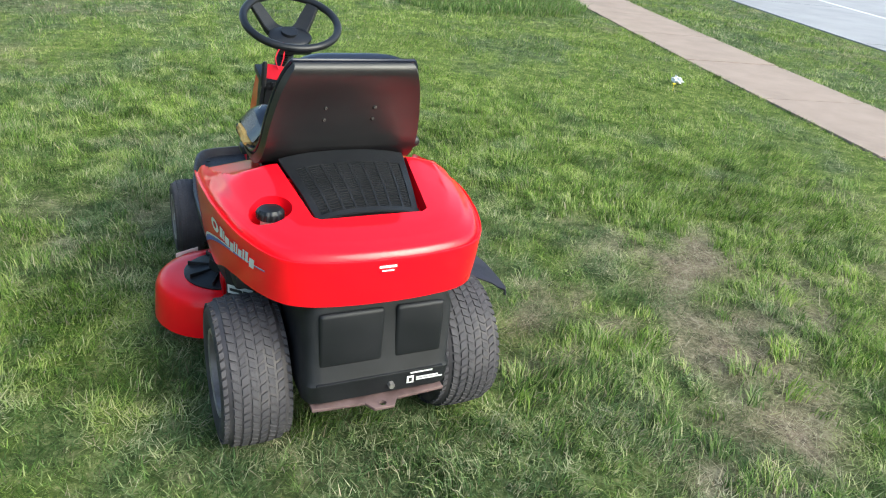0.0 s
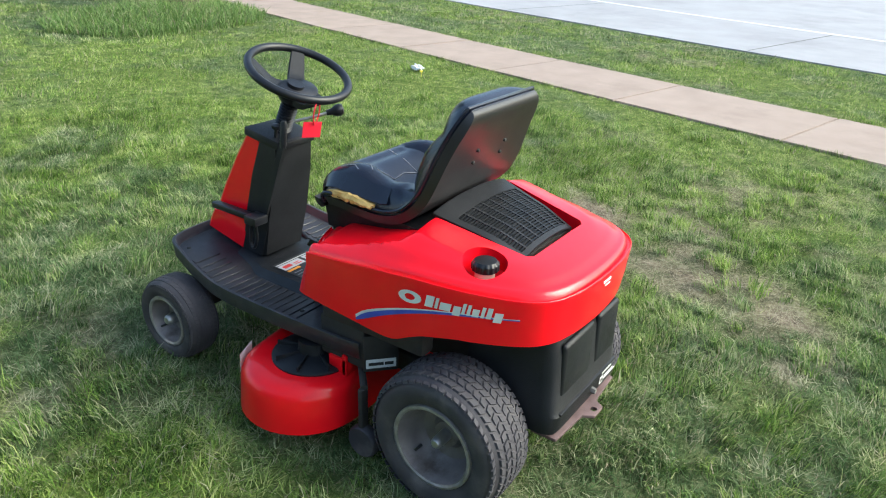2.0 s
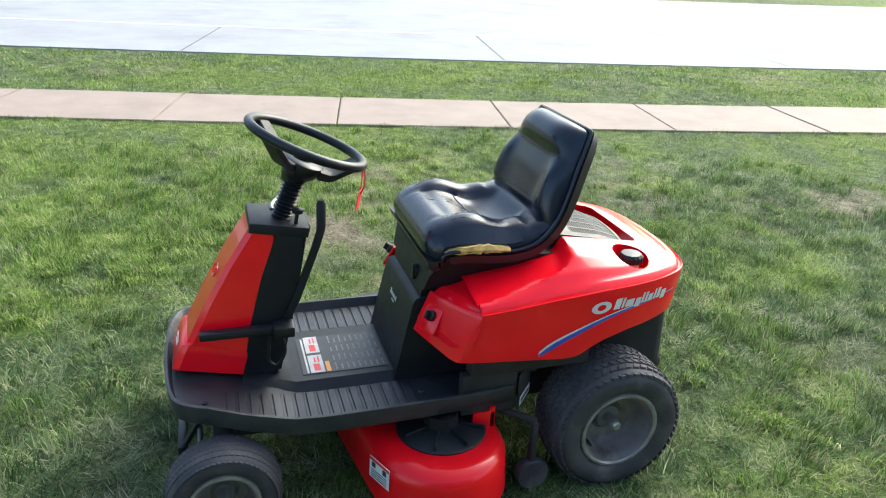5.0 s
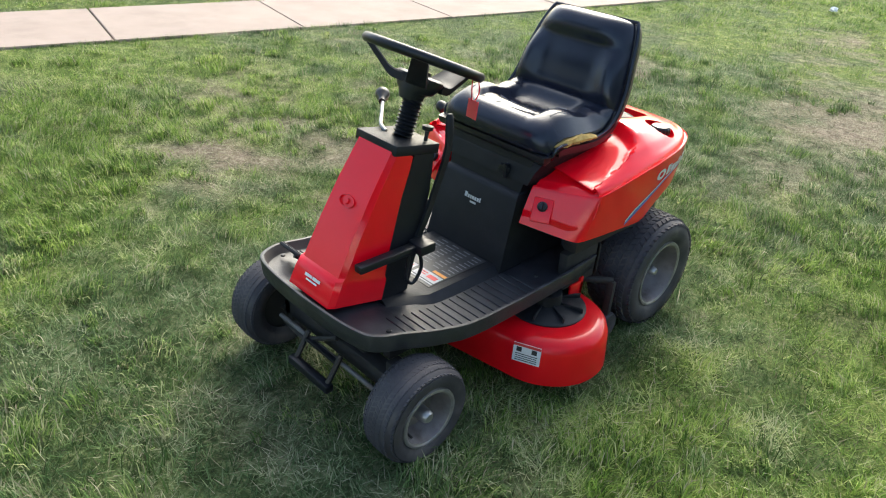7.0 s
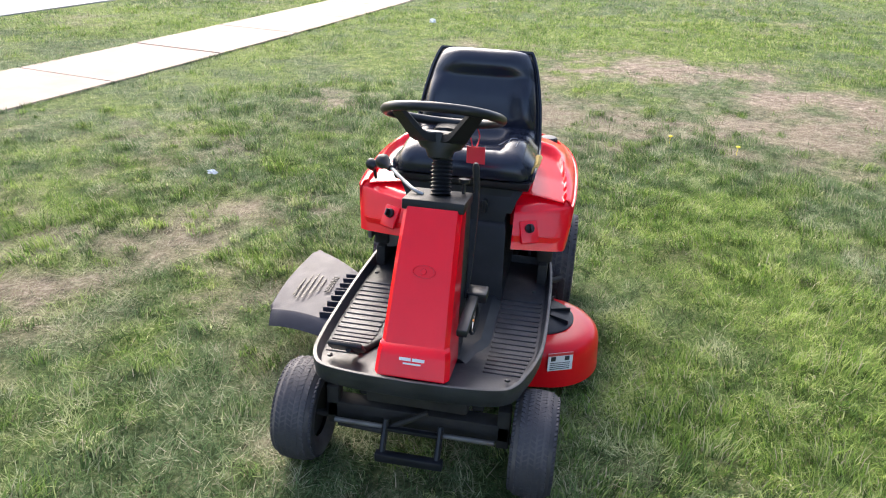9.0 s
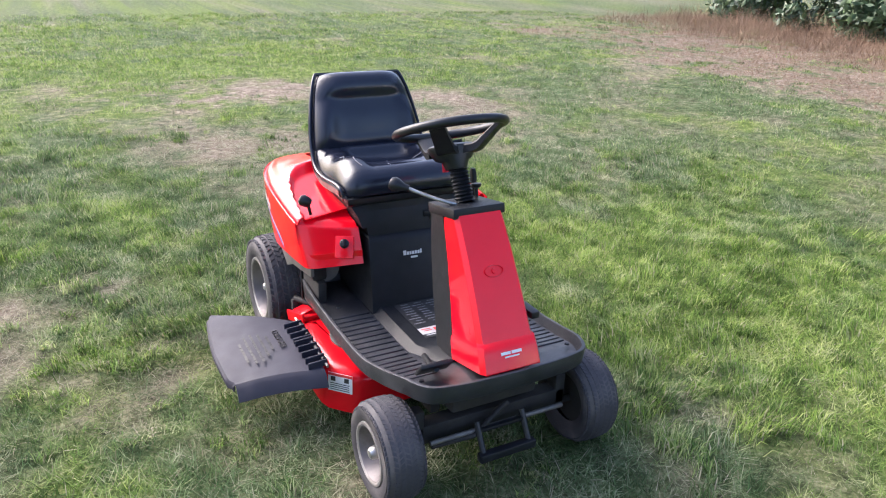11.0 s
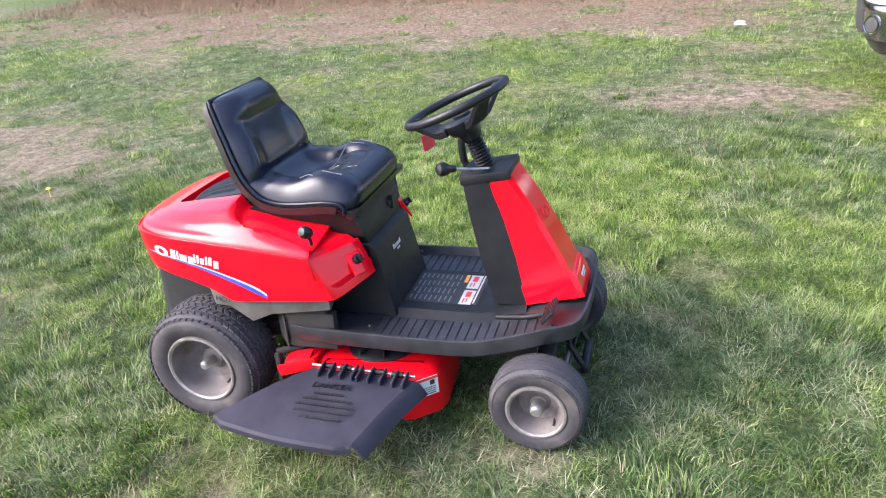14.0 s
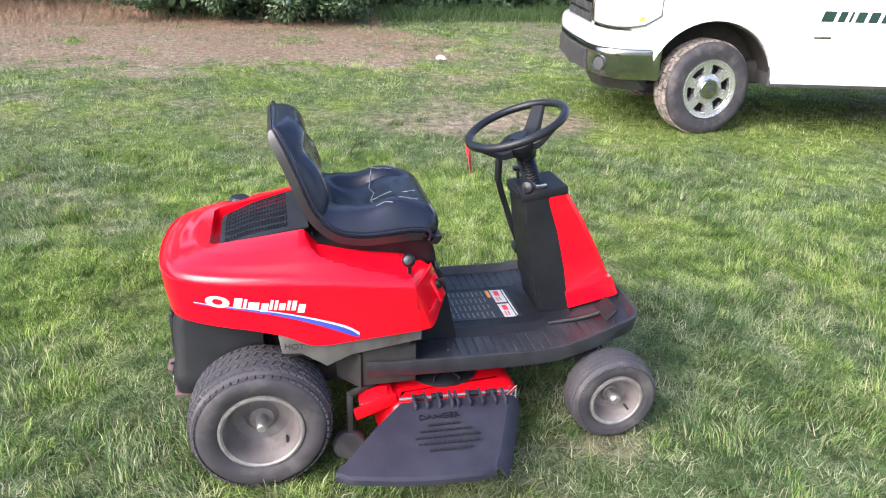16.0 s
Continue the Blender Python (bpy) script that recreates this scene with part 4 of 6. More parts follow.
bars("picture_label", sheet, pose(-0.12, 0.955, 0.3638), [(0.0, 0.0, 0.215, 0.006)], M_FADED, 0.0002, 0.0006)
bars("picture_label", sheet, pose(-0.12, 0.885, 0.3638), [(0.0, 0.0, 0.06, 0.014)], M_ORANGE, 0.0002, 0.0006)
for c in range(4):
    for r in range(9):
        bars("print_line", sheet, pose(-0.115 + 0.056 * c, 0.712 + 0.019 * r, 0.3638), fake_line(0, 0, rs.uniform(0.028, 0.046), 0.005, rs), M_PRINT, 0.0002, 0.0004)

# ---- pedestal under the seat ----
ped = part("pedestal", loft([[(-w, yf, z), (w, yf, z), (w, 0.3, z), (-w, 0.3, z)] for z, w, yf in ((0.345, 0.186, 0.696), (0.40, 0.183, 0.684), (0.60, 0.176, 0.640), (0.615, 0.172, 0.630), (0.62, 0.165, 0.615), (0.70, 0.18, 0.600), (0.745, 0.19, 0.592))]), M_BLACK, mower, "black plastic panel below the seat")
bars("name_mark", ped, Matrix.Translation((-0.045, 0.6565, 0.541)) @ Matrix.Rotation(radians(180), 4, "Z") @ pose(0, 0, 0, 77.5, 0, 0) @ Matrix.Translation((-0.09, 0, 0)), [(0.0, 0.0, 0.012, 0.018), (0.0145, 0, 0.009, 0.012), (0.026, 0, 0.007, 0.012), (0.0355, 0, 0.009, 0.012), (0.047, 0, 0.009, 0.012), (0.0585, 0, 0.009, 0.012), (0.070, 0, 0.006, 0.016), (0.030, -0.014, 0.028, 0.007)], M_SILVER)
part("latch", merge(box((-0.105, 0.588, 0.665), (-0.06, 0.615, 0.69), 0.004), box((-0.10, 0.6, 0.65), (-0.085, 0.622, 0.70), 0.003)), M_BLACKSM, ped)
for s, lab in ((1, "red ignition plate"), (-1, "red key plate")):
    at = Matrix.Translation((s * 0.258, 0.603, 0.588)) @ pose(0, 0, 0, 0, 0, -s * 27) @ pose(0, 0, 0, 29, 0, 0)
    pl = part("key_plate", box((-0.034, -0.004, -0.042), (0.034, 0.006, 0.042), 0.005), M_RED, mower, lab)
    pl.matrix_basis = at
    part("key_switch", merge(moved(lathe([(0, 0), (0.017, 0), (0.017, 0.012), (0.012, 0.016), (0, 0.016)], 20, "Y"), pose(0, 0.005, 0.012)), box((-0.004, 0.015, 0.0), (0.004, 0.037, 0.026), 0.002)), M_BLACKSM, pl, "black switch with a key")

# ---- steering column ----
def col_section(z, yf, yr, wf, wr):
    c = 0.018
    return [(-wr, yr, z[1]), (-wf, yf - c, z[0]), (-wf + c * 0.7, yf, z[0]), (wf - c * 0.7, yf, z[0]), (wf, yf - c, z[0]), (wr, yr, z[1])]


shell = loft([col_section((0.425, 0.380), 1.360, 1.158, 0.110, 0.104), col_section((0.48, 0.435), 1.336, 1.142, 0.107, 0.102), col_section((0.500, 0.455), 1.325, 1.138, 0.104, 0.100),
              col_section((0.506, 0.460), 1.312, 1.135, 0.099, 0.098), col_section((0.62, 0.575), 1.254, 1.110, 0.095, 0.096), col_section((0.74, 0.70), 1.186, 1.075, 0.091, 0.093), col_section((0.853, 0.826), 1.112, 1.042, 0.087, 0.089)])
part("column_shell", shell, M_RED, mower, "glossy red front shell of the steering column")
colb = loft([[(-w, yr, z), (-w, yf, z), (w, yf, z), (w, yr, z)] for z, yr, yf, w in ((0.376, 1.040, 1.17, 0.103), (0.55, 1.000, 1.125, 0.097), (0.70, 0.970, 1.085, 0.093), (0.828, 0.945, 1.050, 0.090))])
bmesh.ops.bevel(colb, geom=[e for e in colb.edges if abs(e.verts[0].co.z - e.verts[1].co.z) > 0.05], offset=0.012, segments=3, affect="EDGES")
part("column_body", colb, M_BLACK, mower, "black rear half of the steering column")
capm = Matrix.Translation((0, 1.022, 0.851)) @ Matrix.Rotation(radians(9), 4, "X")
cp = part("column_cap", merge(box((-0.093, -0.084, -0.024), (0.093, 0.090, 0.008), 0.004, 2), box((-0.06, -0.092, -0.02), (0.06, -0.080, 0.005), 0.004)), M_BLACK, mower, "black plastic top of the column")
cp.matrix_basis = capm
part("choke_knob", merge(moved(lathe([(0, 0), (0.006, 0), (0.006, 0.03), (0.016, 0.034), (0.018, 0.046), (0, 0.05)], 14, "Z"), pose(0, 0, 0))), M_BLACKSM, mower, "black choke knob").matrix_basis = capm @ pose(-0.068, -0.045, 0.01)
# embossed oval and script on the front
fm = Matrix.Translation((0, 1.2165, 0.697)) @ pose(0, 0, 0, 58 - 90 + 90, 0, 180)
bm = bmesh.new()
for r0, r1, hh in ((0.034, 0.028, 0.0014),):
    o = [[(a * math.cos(t), 0.55 * a * math.sin(t), z) for t in np.linspace(0, 2 * math.pi, 33)[:-1]] for a, z in ((r0 + 0.001, -0.003), (r0, hh * 0.5), (r0 - 0.003, hh * 0.5), (r0 - 0.004, -0.003))]
    bm.free()
    bm = merge(loft(o, caps=(False, False)), moved(lathe([(0, -0.003), (0.009, -0.003), (0.008, 0.0005), (0, 0.0005)], 20, "Z"), pose(0, 0, 0)))
part("emblem", bm, M_RED, mower, "embossed oval emblem").matrix_basis = fm
fm2 = Matrix.Translation((0, 1.3435, 0.468)) @ pose(0, 0, 0, 65, 0, 180)
bars("script_mark", mower, fm2, [(-0.038, 0.004, 0.034, 0.009), (0.0, 0.004, 0.036, 0.009), (-0.026, -0.006, 0.052, 0.0045)], M_WHITE)
# brake pedal bracket on the left flank of the column and its strap
part("brake_bracket", merge(box((-0.145, 1.03, 0.53), (-0.112, 1.275, 0.555), 0.006), box((-0.17, 1.0, 0.528), (-0.105, 1.062, 0.562), 0.006)), M_BLACKSM, mower, "black bracket across the column").matrix_basis = pose(0, 0, 0)
part("brake_loop", tube(smooth_line([(-0.135, 1.04, 0.535), (-0.14, 1.03, 0.47), (-0.135, 1.055, 0.42), (-0.128, 1.08, 0.44), (-0.125, 1.07, 0.52)], 24), 0.006), M_BLACKSM, mower, "black wire brake loop")
part("lift_lever", merge(loft([[(x + a, y + b, z) for a, b in ((-0.005, -0.012), (0.005, -0.012), (0.005, 0.012), (-0.005, 0.012))] for x, y, z in ((-0.102, 1.03, 0.53), (-0.106, 0.985, 0.63), (-0.106, 0.925, 0.79), (-0.102, 0.910, 0.835), (-0.098, 0.906, 0.86))]), loft([[(x + 0.011 * k * math.cos(t), y + 0.014 * k * math.sin(t), z) for t in np.linspace(0, 2 * math.pi, 13)[:-1]] for x, y, z, k in ((-0.100, 0.907, 0.835, 0.8), (-0.098, 0.906, 0.85, 1), (-0.092, 0.904, 0.92, 1), (-0.091, 0.904, 0.931, 0.6))])), M_BLACK, mower, "black lift lever beside the column")
# rubber boot, shaft, wheel
ax0, ax1 = Vector((-0.004, 1.012, 0.855)), Vector((0.008, 0.933, 1.050))
axd = (ax1 - ax0).normalized()
rotm = axd.to_track_quat("Z", "Y").to_matrix().to_4x4()
prof = [(0.0, 0.0)]
for k in range(11):
    prof += [(0.033, 0.004 + 0.0115 * k), (0.026, 0.0098 + 0.0115 * k)]
prof += [(0.026, 0.15), (0.030, 0.155), (0.030, 0.20), (0.0, 0.20)]
part("steering_boot", lathe(prof, 24, "Z"), M_BLACKSM, mower, "ribbed black rubber boot").matrix_basis = Matrix.Translation(ax0) @ rotm
SW = Matrix.Translation((0.012, 0.926, 1.078)) @ pose(0, 0, 0, 22, 0, 0)
RW = 0.176
bm = tube([(RW * math.cos(t), RW * math.sin(t), 0) for t in np.linspace(0, 2 * math.pi, 65)[:-1]], 0.0145, 14, True)
sw = part("steering_wheel", bm, M_BLACKSM, mower, "black three-spoke steering wheel")
sw.matrix_basis = SW
hubb = loft([[(a * math.cos(t), b * math.sin(t) + c, z) for t in np.linspace(0, 2 * math.pi, 29)[:-1]] for a, b, c, z in ((0.034, 0.034, 0.0, -0.130), (0.044, 0.042, 0.0, -0.105), (0.062, 0.05, -0.008, -0.098), (0.082, 0.062, -0.012, -0.066), (0.082, 0.062, -0.012, -0.056), (0.074, 0.054, -0.012, -0.050))])
part("wheel_hub", hubb, M_BLACKSM, sw)
for ang, wd in ((48, 0.025), (132, 0.025), (270, 0.046)):
    c, s = math.cos(radians(ang)), math.sin(radians(ang))
    lp = []
    for f in np.linspace(0, 1, 9):
        r = 0.045 + (RW - 0.045) * f
        z = -0.068 + 0.068 * max(0, (f - 0.32) / 0.68)
        w = wd * (1.35 - 0.4 * f)
        t = 0.017 - 0.006 * f
        ctr = Vector((r * c, r * s - 0.012 * (1 - f), z))
        side, upv = Vector((-s, c, 0)), Vector((0, 0, 1))
        lp.append([ctr - side * w - upv * t, ctr - side * w + upv * t * 0.4, ctr - side * w * 0.88 + upv * t * 0.7, ctr + side * w * 0.88 + upv * t * 0.7, ctr + side * w + upv * t * 0.4, ctr + side * w - upv * t])
    part("spoke", loft(lp), M_BLACK, sw)
# shift lever
lv = part("shift_lever", tube(smooth_line([(0.045, 1.035, 0.862), (0.075, 1.03, 0.872), (0.12, 0.99, 0.885), (0.175, 0.94, 0.905)], 16), 0.006), M_STEEL, mower, "bent steel shift lever")
kd = Vector((0.05, -0.045, 0.014)).normalized()
part("lever_knob", lathe([(0.0, -0.03), (0.011, -0.03), (0.012, -0.012), (0.021, 0.004), (0.024, 0.020), (0.018, 0.032), (0.0, 0.037)], 20, "Z"), M_BLACKSM, lv, "black plastic knob").matrix_basis = Matrix.Translation((0.19, 0.93, 0.909)) @ kd.to_track_quat("Z", "Y").to_matrix().to_4x4()
# red tag on a wire
tagp = part("tag_wire", tube(smooth_line([(-0.05, 0.775, 1.030), (-0.070, 0.770, 1.005), (-0.080, 0.772, 0.97), (-0.066, 0.782, 0.935), (-0.052, 0.775, 0.97), (-0.048, 0.772, 1.005), (-0.045, 0.775, 1.026)], 30), 0.0022, 6), M_TAG, mower, "red wire loop on the wheel rim")
part("tag", box((-0.034, -0.001, -0.056), (0.034, 0.001, 0.0), 0.0006, 1, Matrix.Translation((-0.072, 0.784, 0.946)) @ pose(0, 0, 0, 8, 6, -20)), M_TAG, tagp, "red plastic tag")

# ---- seat ----
SEAT = [(0.566, 0.752, 0.235), (0.577, 0.772, 0.246), (0.564, 0.798, 0.252), (0.51, 0.804, 0.254), (0.42, 0.796, 0.254), (0.345, 0.794, 0.252), (0.282, 0.808, 0.249), (0.237, 0.842, 0.244), (0.207, 0.885, 0.239), (0.183, 0.94, 0.232), (0.160, 1.0, 0.221), (0.134, 1.06, 0.207), (0.110, 1.108, 0.190), (0.096, 1.132, 0.176)]
line = smooth_line(SEAT, 104)


def bump(x, c, w, p=2):
    return math.exp(-(abs(x - c) / w) ** p)


def cushion_relief(i, u):
    """Front roll, raised side pads, hollow middle."""
    front = 0.032 * bump(i, 11.0, 5.0, 3) * bump(u, 0, 0.95, 12)
    pads = 0.034 * bump(abs(u), 0.74, 0.24, 4) * bump(i, 19, 7.5, 4)
    seams = -0.007 * (bump(abs(u), 0.50, 0.035) * bump(i, 16, 7, 6) + bump(i, 11.2, 0.9) * bump(u, 0, 0.5, 8))
    hollow = -0.016 * bump(i, 18, 6.0) * bump(u, 0, 0.55, 4)
    return front + pads + seams + hollow


def back_relief(z, u):
    """Headrest panel, middle roll, lumbar, and bolsters down both sides."""
    inn = bump(u, 0, 0.74, 2.6)
    rolls = (0.034 * bump(z, 1.092, 0.058, 3) * bump(u, 0, 0.88, 5) + 0.012 * bump(z, 0.960, 0.070, 2) * inn)
    side = 0.034 * bump(abs(u), 0.86, 0.24, 2) * bump(z, 0.935, 0.085, 3)
    grooves = -0.005 * bump(z, 1.032, 0.014) * bump(u, 0, 0.9, 6)
    return rolls + side + grooves


def seat_normal(i):
    a, b = line[max(i - 1, 0)], line[min(i + 1, len(line) - 1)]
    t = Vector((0, b[0] - a[0], b[1] - a[1])).normalized()
    nrm = Vector((0, t.z, -t.y))
    return -nrm if (nrm.z < 0 and i < 60 or nrm.y < 0 and i >= 60) else nrm


def seat_point(i, u, lift, wscale, kind, end=1.0):
    y, z, w = line[i]
    edge = math.sqrt(max(0, 1 - abs(u) ** (10 if kind == "cushion" else 6)))
    low = 0.024 if kind == "cushion" else 0.012
    relief = cushion_relief(i / 2, u) if kind == "cushion" else back_relief(z, u) if kind == "back" else 0.0
    return Vector((u * w * wscale * (0.965 + 0.035 * end), y, z)) + seat_normal(i) * (lift + relief * end * edge - (lift + low) * (1 - edge) - (lift + 0.014) * (1 - end) * edge)


def seat_slab(i0, i1, lift, thick, wscale, kind):
    loops = []
    for i in range(i0, i1 + 1):
        y, z, w = line[i]
        e = min((i - i0) / 9.0, (i1 - i) / (15.0 if kind != "cushion" else 9.0))
        end = math.sqrt(max(0.0, 1 - (1 - min(1, e)) ** 2))
        lp = [seat_point(i, u, lift, wscale, kind, end) for u in np.sin(np.linspace(-1, 1, 49) * math.pi / 2 * 0.86) / math.sin(math.pi / 2 * 0.86)]
        for u in np.linspace(1, -1, 13):
            lp.append(Vector((u * w * wscale * 0.97, y, z)) - seat_normal(i) * thick * (0.25 + 0.75 * end if kind == "pan" else 1))
        loops.append(lp)
    return loft(loops)


seat = part("seat", seat_slab(0, 104, -0.012, 0.040, 1.03, "pan"), M_SHELL, mower, "black high-back seat with worn torn vinyl")
part("cushion", seat_slab(2, 62, 0.036, 0.014, 0.985, "cushion"), M_VINYL, seat, "cracked black vinyl cushion")
part("backrest", seat_slab(55, 103, 0.038, 0.016, 0.975, "back"), M_VINYL, seat, "black ribbed vinyl backrest")
part("piping", tube([Vector((s * w * 1.015, y, z)) for s, rng in ((1, range(4, 104)), (-1, range(103, 3, -1))) for i in rng for (y, z, w) in (line[i],)], 0.006, 8), M_VINYL, seat, "rolled vinyl edge")
# torn front left corner: foam and flaps
tear = []
rs = random.Random(12)
for k in range(22):
    f = k / 21
    y, z = 0.566 - 0.20 * f, 0.800 + 0.008 * math.sin(f * 3.1)
    x = -0.252 - 0.006 * f + 0.020 * max(0, 0.25 - f) * 4
    h = (0.010 + rs.uniform(-0.002, 0.002)) * math.sin(math.pi * min(1, 0.12 + f * 0.82)) + 0.003
    j = rs.uniform(-0.003, 0.003)
    tear.append([(x + 0.02, y, z - h), (x - 0.009 + j, y + 0.002, z - h), (x - 0.013 + j, y + 0.002, z), (x - 0.006 - j, y, z + h), (x + 0.02, y, z + h)])
part("foam", loft(tear), M_FOAM, seat, "yellow foam showing through the torn edge")


def on_cushion(u, i):
    return seat_point(int(i), u, 0.036, 0.985, "cushion")


# ragged flap over the foam
lo, hi = [], []
for k in range(12):
    i = 10 + 3 * k
    lo.append(on_cushion(-0.985, i) + Vector((-0.004 + rs.uniform(-0.002, 0.002), 0, 0.018 + rs.uniform(-0.003, 0.003))))
    hi.append(on_cushion(-0.86, i) + Vector((0, 0, 0.003)))
part("torn_flap", loft([[a, b, b - Vector((0, 0, 0.004)), a - Vector((-0.001, 0, 0.003))] for a, b in zip(lo, hi)]), M_VINYL, seat, "ragged flap of torn vinyl")
for path in ([(-0.62, 30), (-0.35, 32), (-0.1, 31), (0.1, 33), (0.35, 32), (0.5, 31)], [(0.1, 33), (0.13, 27), (0.2, 22), (0.22, 19)], [(-0.72, 22), (-0.74, 25), (-0.8, 27)], [(-0.60, 24), (-0.62, 28), (-0.7, 30)], [(0.66, 20), (0.70, 23), (0.69, 26)], [(0.80, 28), (0.76, 30), (0.78, 33)]):
    part("crack", tube([on_cushion(u, i) + Vector((0, 0, 0.0004)) for u, i in path], 0.0019, 5), M_TEAR, seat, "pale split in the vinyl")
for x, z in ((-0.075, 0.985), (-0.075, 0.945), (0.075, 0.985), (0.075, 0.945)):
    yb = lerp(z, [p[1] for p in line[68:100]], [p[0] for p in line[68:100]]) - 0.045
    part("bolt", moved(lathe([(0, -0.004), (0.004, -0.004), (0.006, -0.001), (0.006, 0.006), (0, 0.006)], 8, "Y"), pose(x, yb, z)), M_DARK, seat)
part("seat_base", loft([[(-w, yf, z), (w, yf, z), (w, 0.17, z), (-w, 0.17, z)] for z, w, yf in ((0.655, 0.19, 0.612), (0.70, 0.205, 0.602), (0.735, 0.224, 0.590), (0.762, 0.230, 0.566))]), M_BLACK, mower, "black seat base")
# levers on the fenders
part("throttle_lever", tube([(0.345, 0.49, 0.690), (0.352, 0.488, 0.725)], 0.006), M_BLACKSM, mower)
part("throttle_knob", lathe([(0.0, -0.022), (0.016, -0.020), (0.021, -0.006), (0.022, 0.010), (0.014, 0.022), (0.0, 0.025)], 18, "Z"), M_BLACKSM, mower, "black throttle knob").matrix_basis = pose(0.362, 0.484, 0.742, 15, 60, 0)

# ---- cutting deck ----
cx, cy, R0 = -0.345, 0.592, 0.210
pts = []
for a in np.linspace(105, 275, 22):
    pts.append((cx + R0 * math.cos(radians(a)), cy + R0 * math.sin(radians(a))))
pts += [(-0.25, 0.385), (0.0, 0.40), (0.25, 0.40), (0.36, 0.41), (0.405, 0.45), (0.415, 0.60), (0.412, 0.775), (0.402, 0.812), (0.340, 0.880), (0.30, 0.892), (0.10, 0.875), (-0.15, 0.835), (-0.33, 0.806)]


def ring(d, z):
    out, n = [], len(pts)
    for i in range(n):
        a, b = Vector(pts[i - 1]), Vector(pts[(i + 1) % n])
        t = (b - a).normalized()
        nr = Vector((t.y, -t.x))
        p = Vector(pts[i]) + nr * d
        out.append((p.x, p.y, z))
    return out


dk = part("cutting_deck", loft([ring(-0.004, 0.072), ring(0.010, 0.072), ring(0.008, 0.10), ring(0.002, 0.185), ring(-0.006, 0.208), ring(-0.022, 0.224), ring(-0.045, 0.231), ring(-0.075, 0.233)]), M_REDDECK, mower, "red steel cutting deck with scuffed paint")
for x, y, r in ((-0.315, 0.575, 0.142), (0.20, 0.64, 0.13)):
    cv = [lathe([(0, 0), (r, 0), (r, 0.006), (r - 0.006, 0.010), (r * 0.55, 0.018), (0.055, 0.022), (0.05, 0.06), (0.0, 0.062)], 40, "Z")]
    cover = part("belt_cover", cv[0], M_BLACK, dk, "black ribbed belt cover")
    cover.matrix_basis = pose(x, y, 0.232)
    for a in range(20, 380, 45):
        part("cover_rib", box((0.05, -0.003, 0.008), (r - 0.008, 0.003, 0.028), 0.001, 1, pose(0, 0, 0, 0, 0, a)), M_BLACK, dk).matrix_basis = pose(x, y, 0.232)
part("spindle_housing", lathe([(0, 0), (0.075, 0), (0.07, 0.05), (0.05, 0.075), (0, 0.08)], 28, "Z"), M_BLACK, dk).matrix_basis = pose(-0.20, 0.56, 0.235)
part("hanger", merge(box((-0.345, 0.405, 0.225), (-0.265, 0.425, 0.30), 0.004), box((-0.345, 0.405, 0.225), (-0.335, 0.48, 0.285), 0.003)), M_REDDECK, dk, "red steel hanger")
part("hanger", merge(box((0.23, 0.375, 0.222), (0.375, 0.44, 0.25), 0.008), box((-0.006, -0.075, -0.022), (0.006, 0.075, 0.022), 0.004, 2, pose(0.385, 0.375, 0.222, 14, 0, 8)), box((-0.03, -0.05, -0.004), (0.03, 0.05, 0.004), 0.003, 2, pose(0.355, 0.37, 0.245, 10, 18, 0))), M_REDDECK, dk, "red steel hanger")
part("bolt", moved(lathe([(0, -0.004), (0.013, -0.004), (0.013, 0.004), (0, 0.004)], 16, "Y"), pose(-0.30, 0.403, 0.268)), M_INK, dk)
for x0, y0, rz in ((-0.418, 0.7865, 180 + 24), (0.368, 0.843, 180 - 47)):
    m = pose(x0, y0, 0.148, 88, 0, rz)
    lab = part("safety_label", box((-0.047, 0, 0.012), (0.047, 0.072, 0.0135), 0), M_WHITE, dk, "white safety label", smooth=False)
    lab.matrix_basis = m
    bars("label_mark", dk, m, [(-0.047, 0.061, 0.094, 0.0105)], M_REDINK, 0.0137, 0.0006)
    bars("label_mark", dk, m, [(-0.036, 0.040, 0.018, 0.018), (0.016, 0.040, 0.018, 0.018)], M_INK, 0.0137, 0.0006)
    rs = random.Random(5)
    for k in range(4):
        bars("label_mark", dk, m, fake_line(-0.038, 0.006 + 0.008 * k, 0.075, 0.003, rs), M_INK, 0.0137, 0.0006)
part("gauge_wheel", lathe([(0, -0.02), (0.05, -0.02), (0.056, -0.012), (0.056, 0.012), (0.05, 0.02), (0, 0.02)], 28), M_RUBBER, mower, "grey plastic deck roller").matrix_basis = pose(-0.395, 0.285, 0.062)
part("roller_arm", merge(box((-0.41, 0.28, 0.06), (-0.38, 0.30, 0.26), 0.005), tube([(-0.395, 0.285, 0.26), (-0.30, 0.38, 0.26)], 0.012)), M_DARK, mower)
part("gauge_wheel", lathe([(0, -0.02), (0.05, -0.02), (0.056, -0.012), (0.056, 0.012), (0.05, 0.02), (0, 0.02)], 28), M_RUBBER, mower, "grey plastic deck roller").matrix_basis = pose(0.36, 0.285, 0.062)
part("roller_arm", merge(box((0.345, 0.28, 0.06), (0.375, 0.30, 0.26), 0.005), tube([(0.36, 0.285, 0.26), (0.30, 0.38, 0.26)], 0.012)), M_DARK, mower)

# discharge chute
IN = [(0.418, 0.455, 0.248), (0.420, 0.64, 0.248), (0.425, 0.830, 0.242)]
OUT = [(0.700, 0.215, 0.218), (0.728, 0.46, 0.200), (0.720, 0.705, 0.183)]


